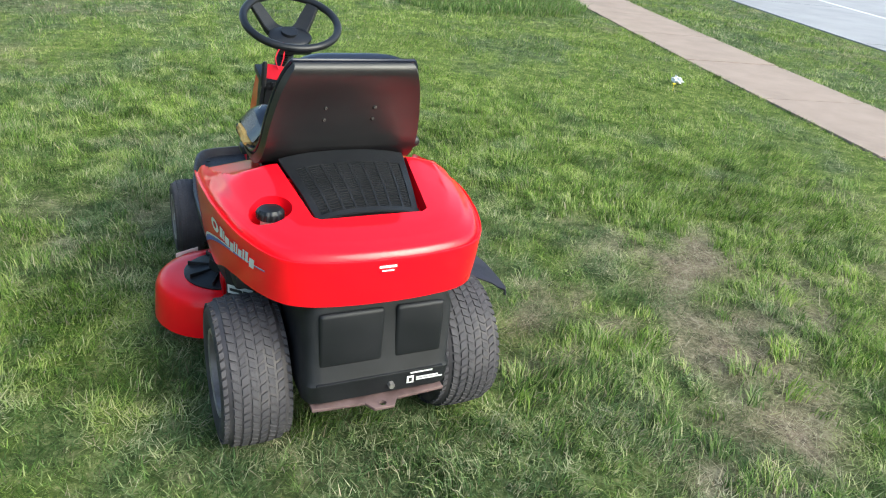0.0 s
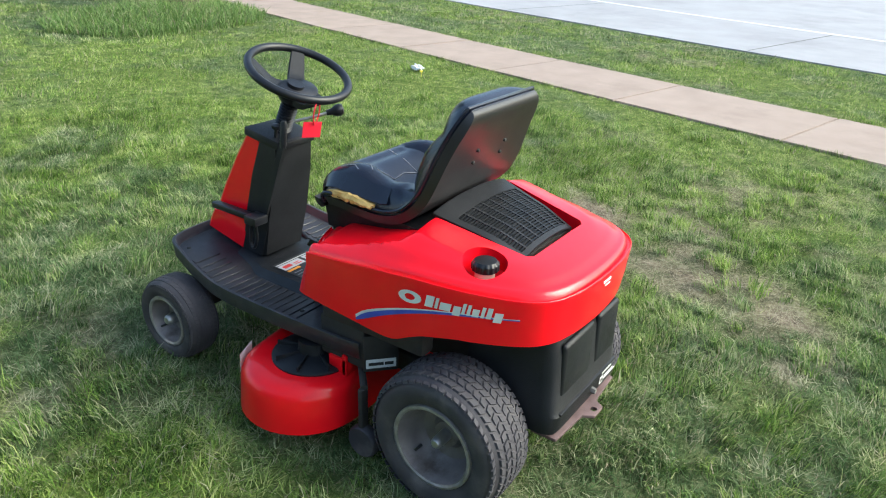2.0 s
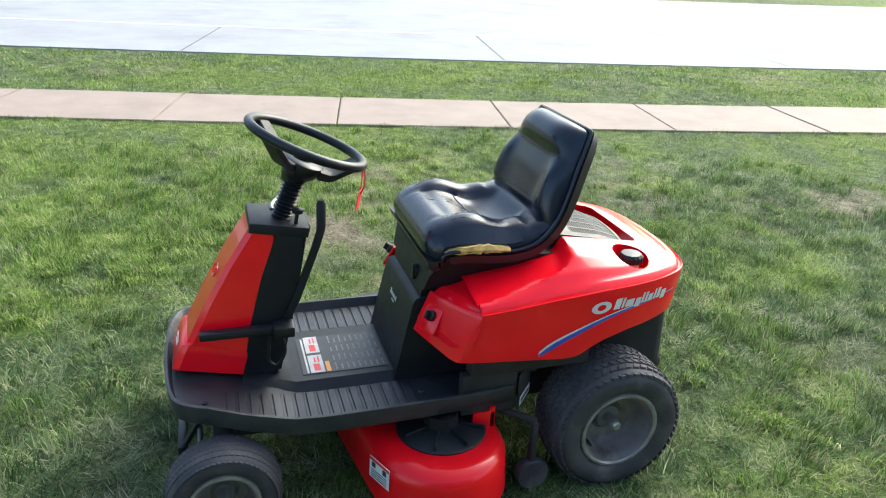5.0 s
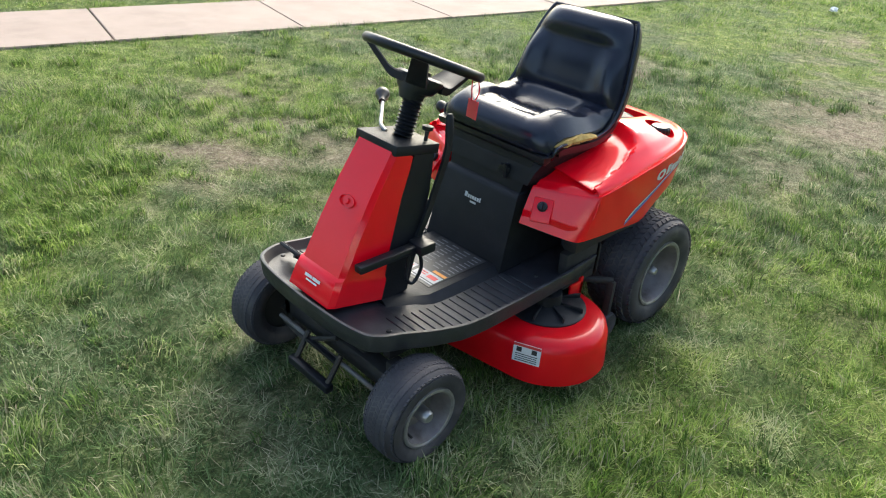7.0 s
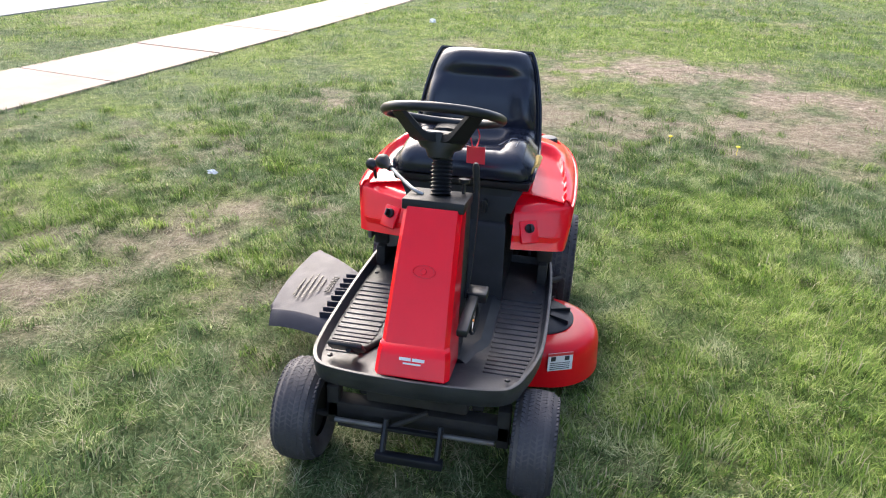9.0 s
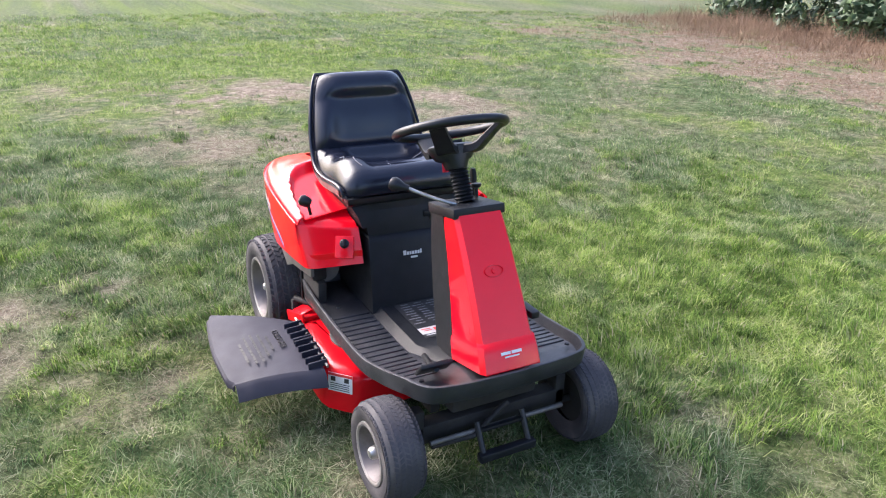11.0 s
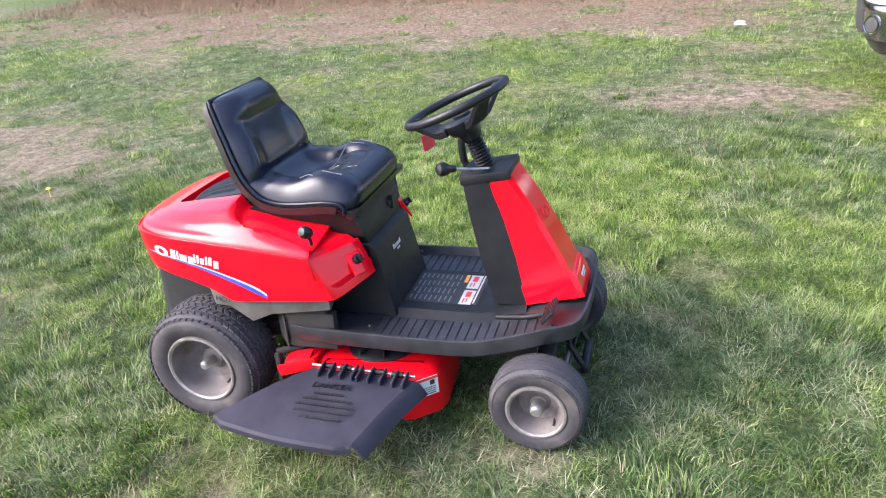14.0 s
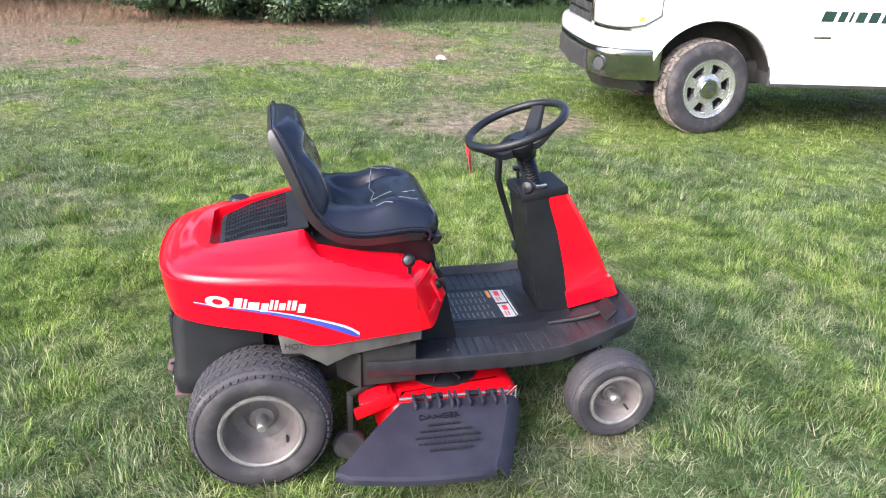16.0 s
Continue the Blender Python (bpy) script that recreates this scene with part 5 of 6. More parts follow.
def chute_pt(u, v):
    a, b = smooth_line(IN, 20)[int(round(v * 20))], smooth_line(OUT, 20)[int(round(v * 20))]
    p = Vector(a).lerp(Vector(b), u)
    p.z += 0.012 * math.sin(math.pi * u)
    if u > 0.9 and (v < 0.06 or v > 0.94):
        p.x -= 0.012
    return p


rows = []
us, vs = np.linspace(0, 1, 13), np.linspace(0, 1, 21)
top = [[chute_pt(u, v) for v in vs] for u in us]
bm = bmesh.new()
T = [[bm.verts.new(p) for p in r] for r in top]
B = [[bm.verts.new(p - Vector((0, 0, 0.006))) for p in r] for r in top]
for i in range(12):
    for j in range(20):
        bm.faces.new((T[i][j], T[i][j + 1], T[i + 1][j + 1], T[i + 1][j]))
        bm.faces.new((B[i][j], B[i + 1][j], B[i + 1][j + 1], B[i][j + 1]))
edge = [(0, j) for j in range(21)] + [(i, 20) for i in range(1, 13)] + [(12, j) for j in range(19, -1, -1)] + [(i, 0) for i in range(11, 0, -1)]
for (a, b), (c, d) in zip(edge, edge[1:] + edge[:1]):
    bm.faces.new((T[a][b], T[c][d], B[c][d], B[a][b]))
chute = part("discharge_chute", bm, M_CHUTE, mower, "grey-black plastic discharge chute with embossed warning")
# front skirt and outer lip of the chute
part("chute_skirt", loft([[top[i][20] + Vector((0, 0.0, 0.0)), top[i][20] + Vector((0, 0.020, -0.010)), top[i][20] + Vector((0, 0.044, -0.050)), top[i][20] + Vector((0, 0.038, -0.050)), top[i][20] + Vector((0, 0.012, -0.012))] for i in range(13)]), M_CHUTE, chute)
part("chute_lip", loft([[top[12][j], top[12][j] + Vector((0.008, 0, -0.010)), top[12][j] + Vector((0.008, 0, -0.028)), top[12][j] + Vector((0.003, 0, -0.028)), top[12][j] + Vector((0.002, 0, -0.010))] for j in range(21)]), M_CHUTE, chute)
for k in range(9):
    v = 0.16 + 0.09 * k
    p = chute_pt(0, round(v * 20) / 20)
    part("hinge_rib", box((-0.02, -0.004, -0.004), (0.05, 0.004, 0.022), 0.002, 1, Matrix.Translation(p) @ pose(0, 0, 0, 0, 4, 0)), M_CHUTE, chute)
for v in (0.2, 0.35, 0.65, 0.8):
    p = chute_pt(0, round(v * 20) / 20)
    part("hinge_knuckle", moved(lathe([(0, -0.02), (0.011, -0.02), (0.011, 0.02), (0, 0.02)], 12, "Y"), Matrix.Translation(p + Vector((-0.012, 0, 0.006)))), M_BLACK, chute)
part("hinge_rod", tube([(0.408, 0.45, 0.256), (0.413, 0.83, 0.250)], 0.005), M_STEEL, chute)
# embossed lines, read from the side; their black stands in for shade
fc = bpy.data.curves.new("danger", "FONT")
fc.body, fc.size, fc.extrude, fc.align_x = "DANGER", 0.034, 0.0012, "CENTER"
tmp = new("tmp", fc)
tme = bpy.data.meshes.new_from_object(tmp.evaluated_get(bpy.context.evaluated_depsgraph_get()))
bpy.data.objects.remove(tmp)
tilt = math.degrees(math.atan2(0.045, 0.29))
tm = Matrix.Translation((0.520, 0.565, 0.2475)) @ pose(0, 0, 0, 0, tilt - 5, 0) @ pose(0, 0, 0, 0, 0, 90)
part("embossed_word", tme, M_BLACK, chute, "embossed word, black in place of shade").matrix_basis = tm
rs = random.Random(8)
for k, wdt in enumerate((0.11, 0.17, 0.21, 0.20, 0.14)):
    x = 0.552 + 0.024 * k
    zz = 0.2440 - 0.0045 * k - 0.0003 * k * k
    bars("embossed_line", chute, Matrix.Translation((x, 0.575 - wdt / 2, zz)) @ pose(0, 0, 0, 0, tilt + 3 * k - 2, 0) @ pose(0, 0, 0, 0, 0, 90), fake_line(0, 0, wdt, 0.0085, rs), M_BLACK, 0.0004, 0.0012)

# ---- frame details ----
sl = part("side_label", box((-0.0008, -0.048, -0.016), (0.0008, 0.048, 0.016), 0), M_WHITE, mower, "white paper label on the frame", smooth=False)
lm = pose(-0.3035, 0.293, 0.303, 0, 0, 48.6)
sl.matrix_basis = lm @ Matrix.Translation((-0.0012, 0, 0))
rs = random.Random(2)
bars("label_mark", mower, lm @ Matrix.Translation((-0.0022, 0, 0)) @ pose(0, 0, 0, 90, 0, 270), fake_line(-0.040, -0.006, 0.08, 0.011, rs), M_INK, 0.0, 0.0006)
for s in (1, -1):
    fr = part("fender_frame", merge(box((s * 0.318 - 0.018, 0.335, 0.275), (s * 0.318 + 0.018, 0.52, 0.42), 0.006), box((0.0, -0.056, -0.03), (0.006, 0.056, 0.10), 0.002, 1, pose(-0.3035, 0.293, 0.303, 0, 0, 48.6) if s < 0 else pose(0.3035, 0.293, 0.303, 0, 0, -48.6) @ Matrix.Translation((-0.006, 0, 0))), box((s * 0.32 - 0.03, 0.1, 0.42), (s * 0.32 + 0.03, 0.5, 0.50), 0.012)), M_DARK, mower, "black steel frame under the fender")
muf = part("muffler_guard", prism([(0.53, 0.515), (0.53, 0.455), (0.30, 0.420), (0.22, 0.385), (0.14, 0.44), (0.08, 0.445), (0.07, 0.51), (0.16, 0.53)], "x", 0.352, 0.366, 0.003), M_DIRTSTEEL, mower, "dirty grey sheet-metal muffler guard")
fc = bpy.data.curves.new("hot", "FONT")
fc.body, fc.size, fc.extrude = "HOT", 0.030, 0.0004
tmp = new("tmp", fc)
tme = bpy.data.meshes.new_from_object(tmp.evaluated_get(bpy.context.evaluated_depsgraph_get()))
bpy.data.objects.remove(tmp)
part("stamped_word", tme, M_INK, muf, "black stamped word").matrix_basis = pose(0.3668, 0.085, 0.462, 90, 0, 90) @ pose(0, 0, 0, 0, 0, -6)
part("muffler", moved(lathe([(0, 0), (0.05, 0), (0.055, 0.01), (0.055, 0.22), (0.05, 0.23), (0, 0.23)], 24, "Y"), pose(0.29, 0.26, 0.46)), M_DIRTSTEEL, mower)
# front step bar
part("front_bracket", merge(tube([(-0.085, 1.30, 0.22), (-0.085, 1.335, 0.16), (-0.085, 1.355, 0.128)], 0.010, 8), tube([(0.085, 1.30, 0.22), (0.085, 1.335, 0.16), (0.085, 1.355, 0.128)], 0.010, 8), box((-0.105, 1.342, 0.110), (0.105, 1.372, 0.140), 0.006), box((-0.085, 1.305, 0.190), (0.085, 1.322, 0.202), 0.003)), M_BLACKSM, mower, "black steel step bracket")
part("front_frame", box((-0.16, 1.02, 0.25), (0.16, 1.27, 0.34), 0.012), M_DARK, mower)
part("steering_link", tube([(-0.04, 1.28, 0.25), (0.1, 1.31, 0.18), (0.24, 1.29, 0.17)], 0.009), M_DARK, mower)
# brake pedal on the right of the footboard
pd = part("foot_pedal", box((-0.055, -0.030, -0.006), (0.055, 0.030, 0.006), 0.004), M_BLACK, mower, "black ribbed foot pedal")
pd.matrix_basis = pose(0.222, 1.256, 0.432, 48, 0, 0)
for k in range(5):
    part("pedal_rib", box((-0.05, -0.024 + 0.011 * k, 0.005), (0.05, -0.018 + 0.011 * k, 0.009), 0.001, 1), M_BLACK, pd)
part("pedal_arm", tube([(0.155, 1.06, 0.352), (0.185, 1.17, 0.378), (0.205, 1.23, 0.405), (0.215, 1.26, 0.428)], 0.010), M_BLACK, mower)
for s in (1, -1):
    part("floor_bolt", lathe([(0, 0), (0.009, 0), (0.007, 0.005), (0, 0.006)], 10, "Z"), M_BLACKSM, foot).matrix_basis = pose(s * 0.30, 0.64, 0.3665)
    part("floor_bolt", lathe([(0, 0), (0.009, 0), (0.007, 0.005), (0, 0.006)], 10, "Z"), M_BLACKSM, foot).matrix_basis = pose(s * 0.27, 1.27, 0.403)

# ---- pickup truck ----
M_TWHITE = surf("white_car_paint", (0.74, 0.74, 0.75), (0.80, 0.80, 0.80), 2, 0.25, 0, 0, 1, 0.6, 0.05)
M_CHROME = surf("chrome", (0.36, 0.36, 0.38), (0.46, 0.46, 0.47), 5, 0.16, 1.0, 0, 1, 0, 0.04)
M_TPLASTIC = surf("dark_grey_trim", (0.03, 0.03, 0.032), (0.05, 0.05, 0.052), 6, 0.55, 0, 0.2, 200)
M_MUD = surf("muddy_tyre", (0.20, 0.165, 0.145), (0.36, 0.31, 0.28), 16, 0.9, 0, 0.5, 90, 0, 0.05, (0.06, 0.053, 0.05), 9, 0.48)
M_ALLOY = surf("alloy_wheel", (0.50, 0.50, 0.51), (0.60, 0.60, 0.61), 8, 0.26, 0.75, 0, 1, 0, 0.06, (0.30, 0.28, 0.26), 12, 0.62)
M_LAMP = surf("headlamp_lens", (0.62, 0.64, 0.66), (0.80, 0.81, 0.82), 14, 0.12, 0.3, 0, 1, 0.8, 0.05)
M_AMBER = surf("amber_lens", (0.7, 0.42, 0.05), (0.8, 0.5, 0.08), 14, 0.2)
M_GREENINK = surf("dark_green_lettering", (0.008, 0.030, 0.024), (0.012, 0.042, 0.032), 10, 0.5)
M_TANINK = surf("faint_tan_lettering", (0.62, 0.55, 0.42), (0.70, 0.62, 0.5), 10, 0.4)
mg, ng, lg, bg = nodes_of("tinted_glass")
bg.inputs["Base Color"].default_value, bg.inputs["Roughness"].default_value = (0.02, 0.025, 0.025, 1), 0.04

TR = pose(-3.66, 4.00, 0.0, 0, 0, -101) @ Matrix.Scale(1.06, 4)
truck = thing("pickup_truck", "white pickup truck with chrome bumper parked on grass", "truck", TR)


def arc(cx, cz, r, a0, a1, n=14):
    return [(cx + r * math.cos(radians(a)), cz + r * math.sin(radians(a))) for a in np.linspace(a0, a1, n)]


WB = 3.68
side = arc(0, 0.43, 0.545, 22, 162) + [(-0.545, 0.47), (-3.10, 0.47)] + [(-WB + 0.50 * math.cos(radians(a)), 0.43 + 0.50 * math.sin(radians(a))) for a in np.linspace(10, 170, 14)]
side += [(-4.80, 0.62), (-4.85, 1.24), (-4.80, 1.30), (-0.62, 1.30), (0.0, 1.265), (0.50, 1.215), (0.70, 1.175), (0.80, 1.14), (0.86, 1.08), (0.88, 1.0), (0.88, 0.90), (0.70, 0.84), (0.56, 0.80)]


def nose(y):
    """How far forward the rounded front reaches at that depth."""
    d = min(-y, 1.96 + y)
    return lerp(d, [0, 0.02, 0.06, 0.12, 0.22, 0.36, 0.98], [0.60, 0.69, 0.77, 0.83, 0.865, 0.885, 0.90])


def shoulder(y):
    d = min(-y, 1.96 + y)
    return lerp(d, [0, 0.015, 0.04, 0.08, 0.3, 0.98], [0.06, 0.035, 0.014, 0.003, 0.0, -0.03])


bm = loft([[(min(x, nose(y) if x > 0.55 else x), y, z - (shoulder(y) if z > 1.1 else 0.0)) for x, z in side] for y in (0.0, -0.015, -0.04, -0.08, -0.14, -0.22, -0.36, -0.6, -0.98, -1.36, -1.60, -1.74, -1.82, -1.88, -1.92, -1.945, -1.96)])
part("body", bm, M_TWHITE, truck)
for yy in (0.004, -1.964):
    lip = [[(0.545 * math.cos(radians(a)), yy + o[0], 0.43 + 0.545 * math.sin(radians(a)) + o[1]) for o in ((0.0, 0.0), (0.018, 0.004), (0.018, 0.028), (0.0, 0.034))] for a in np.linspace(30, 172, 25)]
    part("arch_lip", loft(lip), M_TWHITE, truck)
part("wheel_well", prism(arc(0, 0.43, 0.54, 0, 180, 20), "y", -1.55, -0.37, 0), M_DARK, truck)
part("arch_liner", loft([[(r * math.cos(radians(a)), yy, 0.43 + r * math.sin(radians(a))) for r, yy in ((0.541, -1.93), (0.541, -0.03), (0.530, -0.03), (0.530, -1.93))] for a in np.linspace(6, 174, 25)]), M_DARK, truck, "dark wheel arch liner")
part("underbody", box((-4.6, -1.7, 0.42), (0.6, -0.25, 0.62), 0.03), M_DARK, truck)
part("cab", loft([[(x0, y0, z), (x1, y0, z), (x1, y1, z), (x0, y1, z)] for z, x0, x1, y0, y1 in ((1.29, -2.85, -0.55, -1.90, -0.06), (1.5, -2.78, -0.85, -1.86, -0.10), (1.86, -2.6, -1.35, -1.75, -0.21), (1.92, -2.5, -1.5, -1.70, -0.26))]), M_TWHITE, truck)
part("windshield", loft([[(-0.60 - 0.77 * f, y + (0.0 if y < -1 else 0), 1.33 + 0.50 * f) for y in (-1.80 + 0.1 * f, -0.16 - 0.1 * f)] + [(-0.64 - 0.77 * f, y, 1.31 + 0.50 * f) for y in (-0.16 - 0.1 * f, -1.80 + 0.1 * f)] for f in (0, 0.5, 1)]), mg, truck)
for x0, x1 in ((-1.60, -0.95), (-2.5, -1.72)):
    part("side_window", loft([[(x0 + 0.1 * f, -0.075 - 0.125 * f, 1.36 + 0.44 * f), (x1 - 0.42 * f * (1 if x1 > -1 else 0.2), -0.075 - 0.125 * f, 1.36 + 0.44 * f), (x1 - 0.42 * f * (1 if x1 > -1 else 0.2), -0.10 - 0.125 * f, 1.36 + 0.44 * f), (x0 + 0.1 * f, -0.10 - 0.125 * f, 1.36 + 0.44 * f)] for f in (0, 1)]), mg, truck)
door = part("front_door", box((-1.72, -0.006, 0.56), (-0.80, 0.006, 1.29), 0.005), M_TWHITE, truck, "white front door with lettering")
part("rear_door", box((-2.72, -0.006, 0.56), (-1.735, 0.006, 1.29), 0.005), M_TWHITE, truck)
part("door_handle", box((-1.66, 0.006, 1.12), (-1.48, 0.035, 1.15), 0.01), M_TWHITE, door)
part("rocker", box((-3.1, -0.06, 0.435), (-0.52, -0.008, 0.49), 0.01), M_TPLASTIC, truck, "black rocker strip")
part("mud_flap", box((-0.535, -0.27, 0.44), (-0.515, -0.015, 0.62), 0.006), M_TPLASTIC, truck)
sgn = Matrix.Translation((-0.86, 0.0062, 0.995)) @ pose(0, 0, 0, 90, 0, 180)
s = 0.0
for w in (0.105, 0.062, 0.022, 0.078, 0.080, 0.085, 0.078, 0.07, 0.07):
    bm = prism([(s, 0.0), (s + w, 0.0), (s + w + 0.022, 0.086), (s + 0.022, 0.086)], "z", 0.0004, 0.0014, 0)
    part("name_mark", bm, M_GREENINK, door, smooth=False).matrix_basis = sgn
    s += w + 0.034
rs = random.Random(21)
bars("tagline_mark", door, sgn, fake_line(-0.04, -0.062, 0.80, 0.030, rs), M_TANINK, 0.0004, 0.001)
bars("tagline_mark", door, sgn, fake_line(0.24, -0.125, 0.46, 0.020, rs), M_SILVER, 0.0004, 0.001)
part("side_badge", box((-0.98, 0.0, 0.855), (-0.83, 0.012, 0.875), 0.004), M_CHROME, truck)
# bumper
bsec = [(0.50, 0.004), (0.70, 0.008), (0.84, -0.025), (0.94, -0.12), (0.99, -0.30), (1.01, -0.60), (1.02, -0.98)]
bsec = [p[:2] for p in smooth_line([(*p, 0) for p in bsec], 24)]
bsec += [(x, -1.96 - y) for x, y in reversed(bsec[:-1])]


def sweep(levels, inn=0.06):
    return loft([[(x - dx * (1 if x > 0.8 else 0.2), y - (dx * 0.5 if y > -0.98 else -dx * 0.5), z) for z, dx in levels] + [(x - inn - 0.02, y * 0.98 - 0.02, levels[-1][0]), (x - inn - 0.02, y * 0.98 - 0.02, levels[0][0])] for x, y in bsec])


bumper = part("bumper", sweep([(0.50, 0.05), (0.52, 0.022), (0.60, 0.008), (0.70, 0.006), (0.742, 0.004), (0.752, 0.010)]), M_CHROME, truck, "chrome front bumper")
bumper.location = (0.02, 0.0, -0.035)
part("bumper_cap", sweep([(0.757, 0.020), (0.765, 0.006), (0.80, 0.0), (0.87, 0.004), (0.905, 0.03)]), M_TWHITE, bumper, "white bumper top")
for near in (True, False):
    path = [(x, y) for x, y in bsec if (-0.42 < y and x > 0.60) == near and (near or (y < -1.54 and x > 0.60))]
    part("valance", loft([[(x - 0.03, y - (0.03 if near else -0.03), 0.505), (x - 0.10 - 0.05 * (abs(y + 0.98) > 0.9), y - (0.10 if near else -0.10), 0.40), (x - 0.16, y - (0.13 if near else -0.13), 0.40), (x - 0.16, y - (0.13 if near else -0.13), 0.505)] for x, y in path]), M_TPLASTIC, bumper, "grey lower valance")
part("bumper_middle", loft([[(x + 0.006, y, 0.53), (x + 0.008, y, 0.70), (x - 0.06, y, 0.70), (x - 0.06, y, 0.53)] for x, y in bsec if -1.66 < y < -0.30]), M_TPLASTIC, bumper, "dark grey middle of the bumper")
part("fog_lamp", merge(moved(lathe([(0, 0), (0.062, 0), (0.07, 0.012), (0.064, 0.026), (0.058, 0.018), (0, 0.014)], 28, "X"), Matrix.Translation((0.918, -0.115, 0.625)) @ pose(0, 0, 0, 0, 0, 48))), M_CHROME, bumper, "round fog lamp in a chrome ring")
part("fog_lens", moved(lathe([(0, 0.018), (0.05, 0.018), (0.048, 0.024), (0, 0.028)], 24, "X"), Matrix.Translation((0.920, -0.113, 0.625)) @ pose(0, 0, 0, 0, 0, 48)), M_TPLASTIC, bumper)
gr = part("radiator_grille", box((0.88, -1.50, 0.86), (0.975, -0.46, 1.17), 0.03), M_CHROME, truck, "chrome and black front grille")
for k in range(3):
    for c in range(4):
        part("grille_opening", box((0.968, -1.44 + 0.245 * c, 0.885 + 0.092 * k), (0.982, -1.225 + 0.245 * c, 0.955 + 0.092 * k), 0.008), M_TPLASTIC, gr)
for side in (0, 1):
    ys = (lambda v: v) if side == 0 else (lambda v: -1.96 - v)
    hl = loft([[(x, ys(y), z0), (x + 0.012, ys(y + 0.008), (z0 + z1) / 2), (x, ys(y), z1), (x - 0.1, ys(y - 0.06), z1), (x - 0.1, ys(y - 0.06), z0)] for x, y, z0, z1 in ((0.50, 0.006, 1.0, 1.13), (0.62, 0.010, 0.93, 1.15), (0.74, 0.004, 0.91, 1.15), (0.85, -0.05, 0.905, 1.15), (0.915, -0.16, 0.905, 1.155), (0.94, -0.30, 0.905, 1.16), (0.95, -0.44, 0.905, 1.16))])
    lamp = part("headlamp", hl, M_LAMP, truck, "clear headlamp")
    part("indicator", box((0.63, min(ys(0.004), ys(0.016)), 0.955), (0.672, max(ys(0.004), ys(0.016)), 0.995), 0.006), M_AMBER, lamp, "amber indicator")
    rim = [(0.49, 0.004, 1.0), (0.62, 0.010, 0.925), (0.74, 0.004, 0.905), (0.85, -0.05, 0.90), (0.915, -0.16, 0.90), (0.945, -0.30, 0.90), (0.955, -0.44, 0.90), (0.955, -0.44, 1.165), (0.945, -0.30, 1.165), (0.915, -0.16, 1.16), (0.85, -0.05, 1.155), (0.74, 0.004, 1.155), (0.62, 0.010, 1.155), (0.49, 0.004, 1.135)]
    part("lamp_seal", tube([(x, ys(y), z) for x, y, z in rim], 0.006, 6, True), M_TPLASTIC, lamp, "dark seal round the lamp")


def truck_wheel(x, y, side):
    R, hw, rr = 0.405, 0.137, 0.245
    pr = [(rr, -hw * 0.7), (rr + 0.02, -hw * 0.9), (rr + 0.09, -hw), (R - 0.035, -hw * 0.96), (R - 0.008, -hw * 0.8), (R, 0)]
    pr += [(r, -a) for r, a in reversed(pr[:-1])]
    w = part("wheel", lathe(pr, 56), M_RUBBER, truck, "muddy tyre on a six-spoke alloy wheel")
    w.matrix_basis = pose(x, y, 0.400) @ pose(0, 0, 0, 0, 0, (90 if side > 0 else -90) + (13 if x > -1 else 0))
    lug = []
    for r in range(4):
        ax = (r - 2) * hw * 0.44
        for k in range(52):
            a = 360 * (k + (r % 2) * 0.5) / 52
            lug.append(box((ax - 0.022, -0.015 - 0.006 * ((k * 7 + r) % 3), R - 0.012 - (0.022 if abs(r - 2) == 2 else 0)), (ax + 0.022, 0.020, R + 0.006 - (0.022 if abs(r - 2) == 2 else 0)), 0, 1, pose(0, 0, 0, a, 0, 0)))
    part("tread", merge(*lug), M_MUD, w, "mud-caked tread blocks", smooth=False)
    part("rim", lathe([(rr + 0.008, hw * 0.75), (rr + 0.016, hw * 0.88), (rr + 0.006, hw * 0.92), (rr - 0.006, hw * 0.85), (rr - 0.02, hw * 0.2), (rr - 0.03, -hw * 0.2), (0, -hw * 0.2)], 48), M_TPLASTIC, w, "dark wheel barrel")
    part("rim_edge", lathe([(rr - 0.008, hw * 0.84), (rr + 0.010, hw * 0.90), (rr + 0.008, hw * 0.95), (rr - 0.012, hw * 0.92), (rr - 0.008, hw * 0.84)], 48), M_ALLOY, w, "bright rim edge")
    for k in range(6):
        a = 60 * k + 12
        sp = loft([[(hw * 0.42, -wd, r), (hw * (0.78 + 0.08 * f), -wd * 0.92, r), (hw * (0.78 + 0.08 * f), wd * 0.92, r), (hw * 0.42, wd, r)] for r, wd, f in ((0.10, 0.038, 0), (0.135, 0.040, 0.3), (0.19, 0.046, 0.8), (0.225, 0.056, 1))])
        part("spoke", moved(sp, pose(0, 0, 0, a, 0, 0)), M_ALLOY, w)
    part("wheel_ring", lathe([(0.208, hw * 0.5), (0.206, hw * 0.80), (0.212, hw * 0.86), (rr, hw * 0.88), (rr, hw * 0.5)], 48), M_ALLOY, w)
    part("wheel_centre", lathe([(0, hw * 0.4), (0.135, hw * 0.4), (0.132, hw * 0.74), (0.12, hw * 0.80), (0, hw * 0.80)], 36), M_ALLOY, w)
    part("hub_cap", lathe([(0, hw * 0.4), (0.088, hw * 0.4), (0.086, hw * 0.86), (0.078, hw * 0.93), (0.045, hw * 0.95), (0, hw * 0.95)], 28), M_CHROME, w)
    part("hub_badge", lathe([(0, hw * 0.951), (0.034, hw * 0.951), (0.032, hw * 0.97), (0, hw * 0.97)], 24), M_TPLASTIC, w)


for x in (0.0, -WB):
    truck_wheel(x, -0.150, 1)
    truck_wheel(x, -1.81, -1)

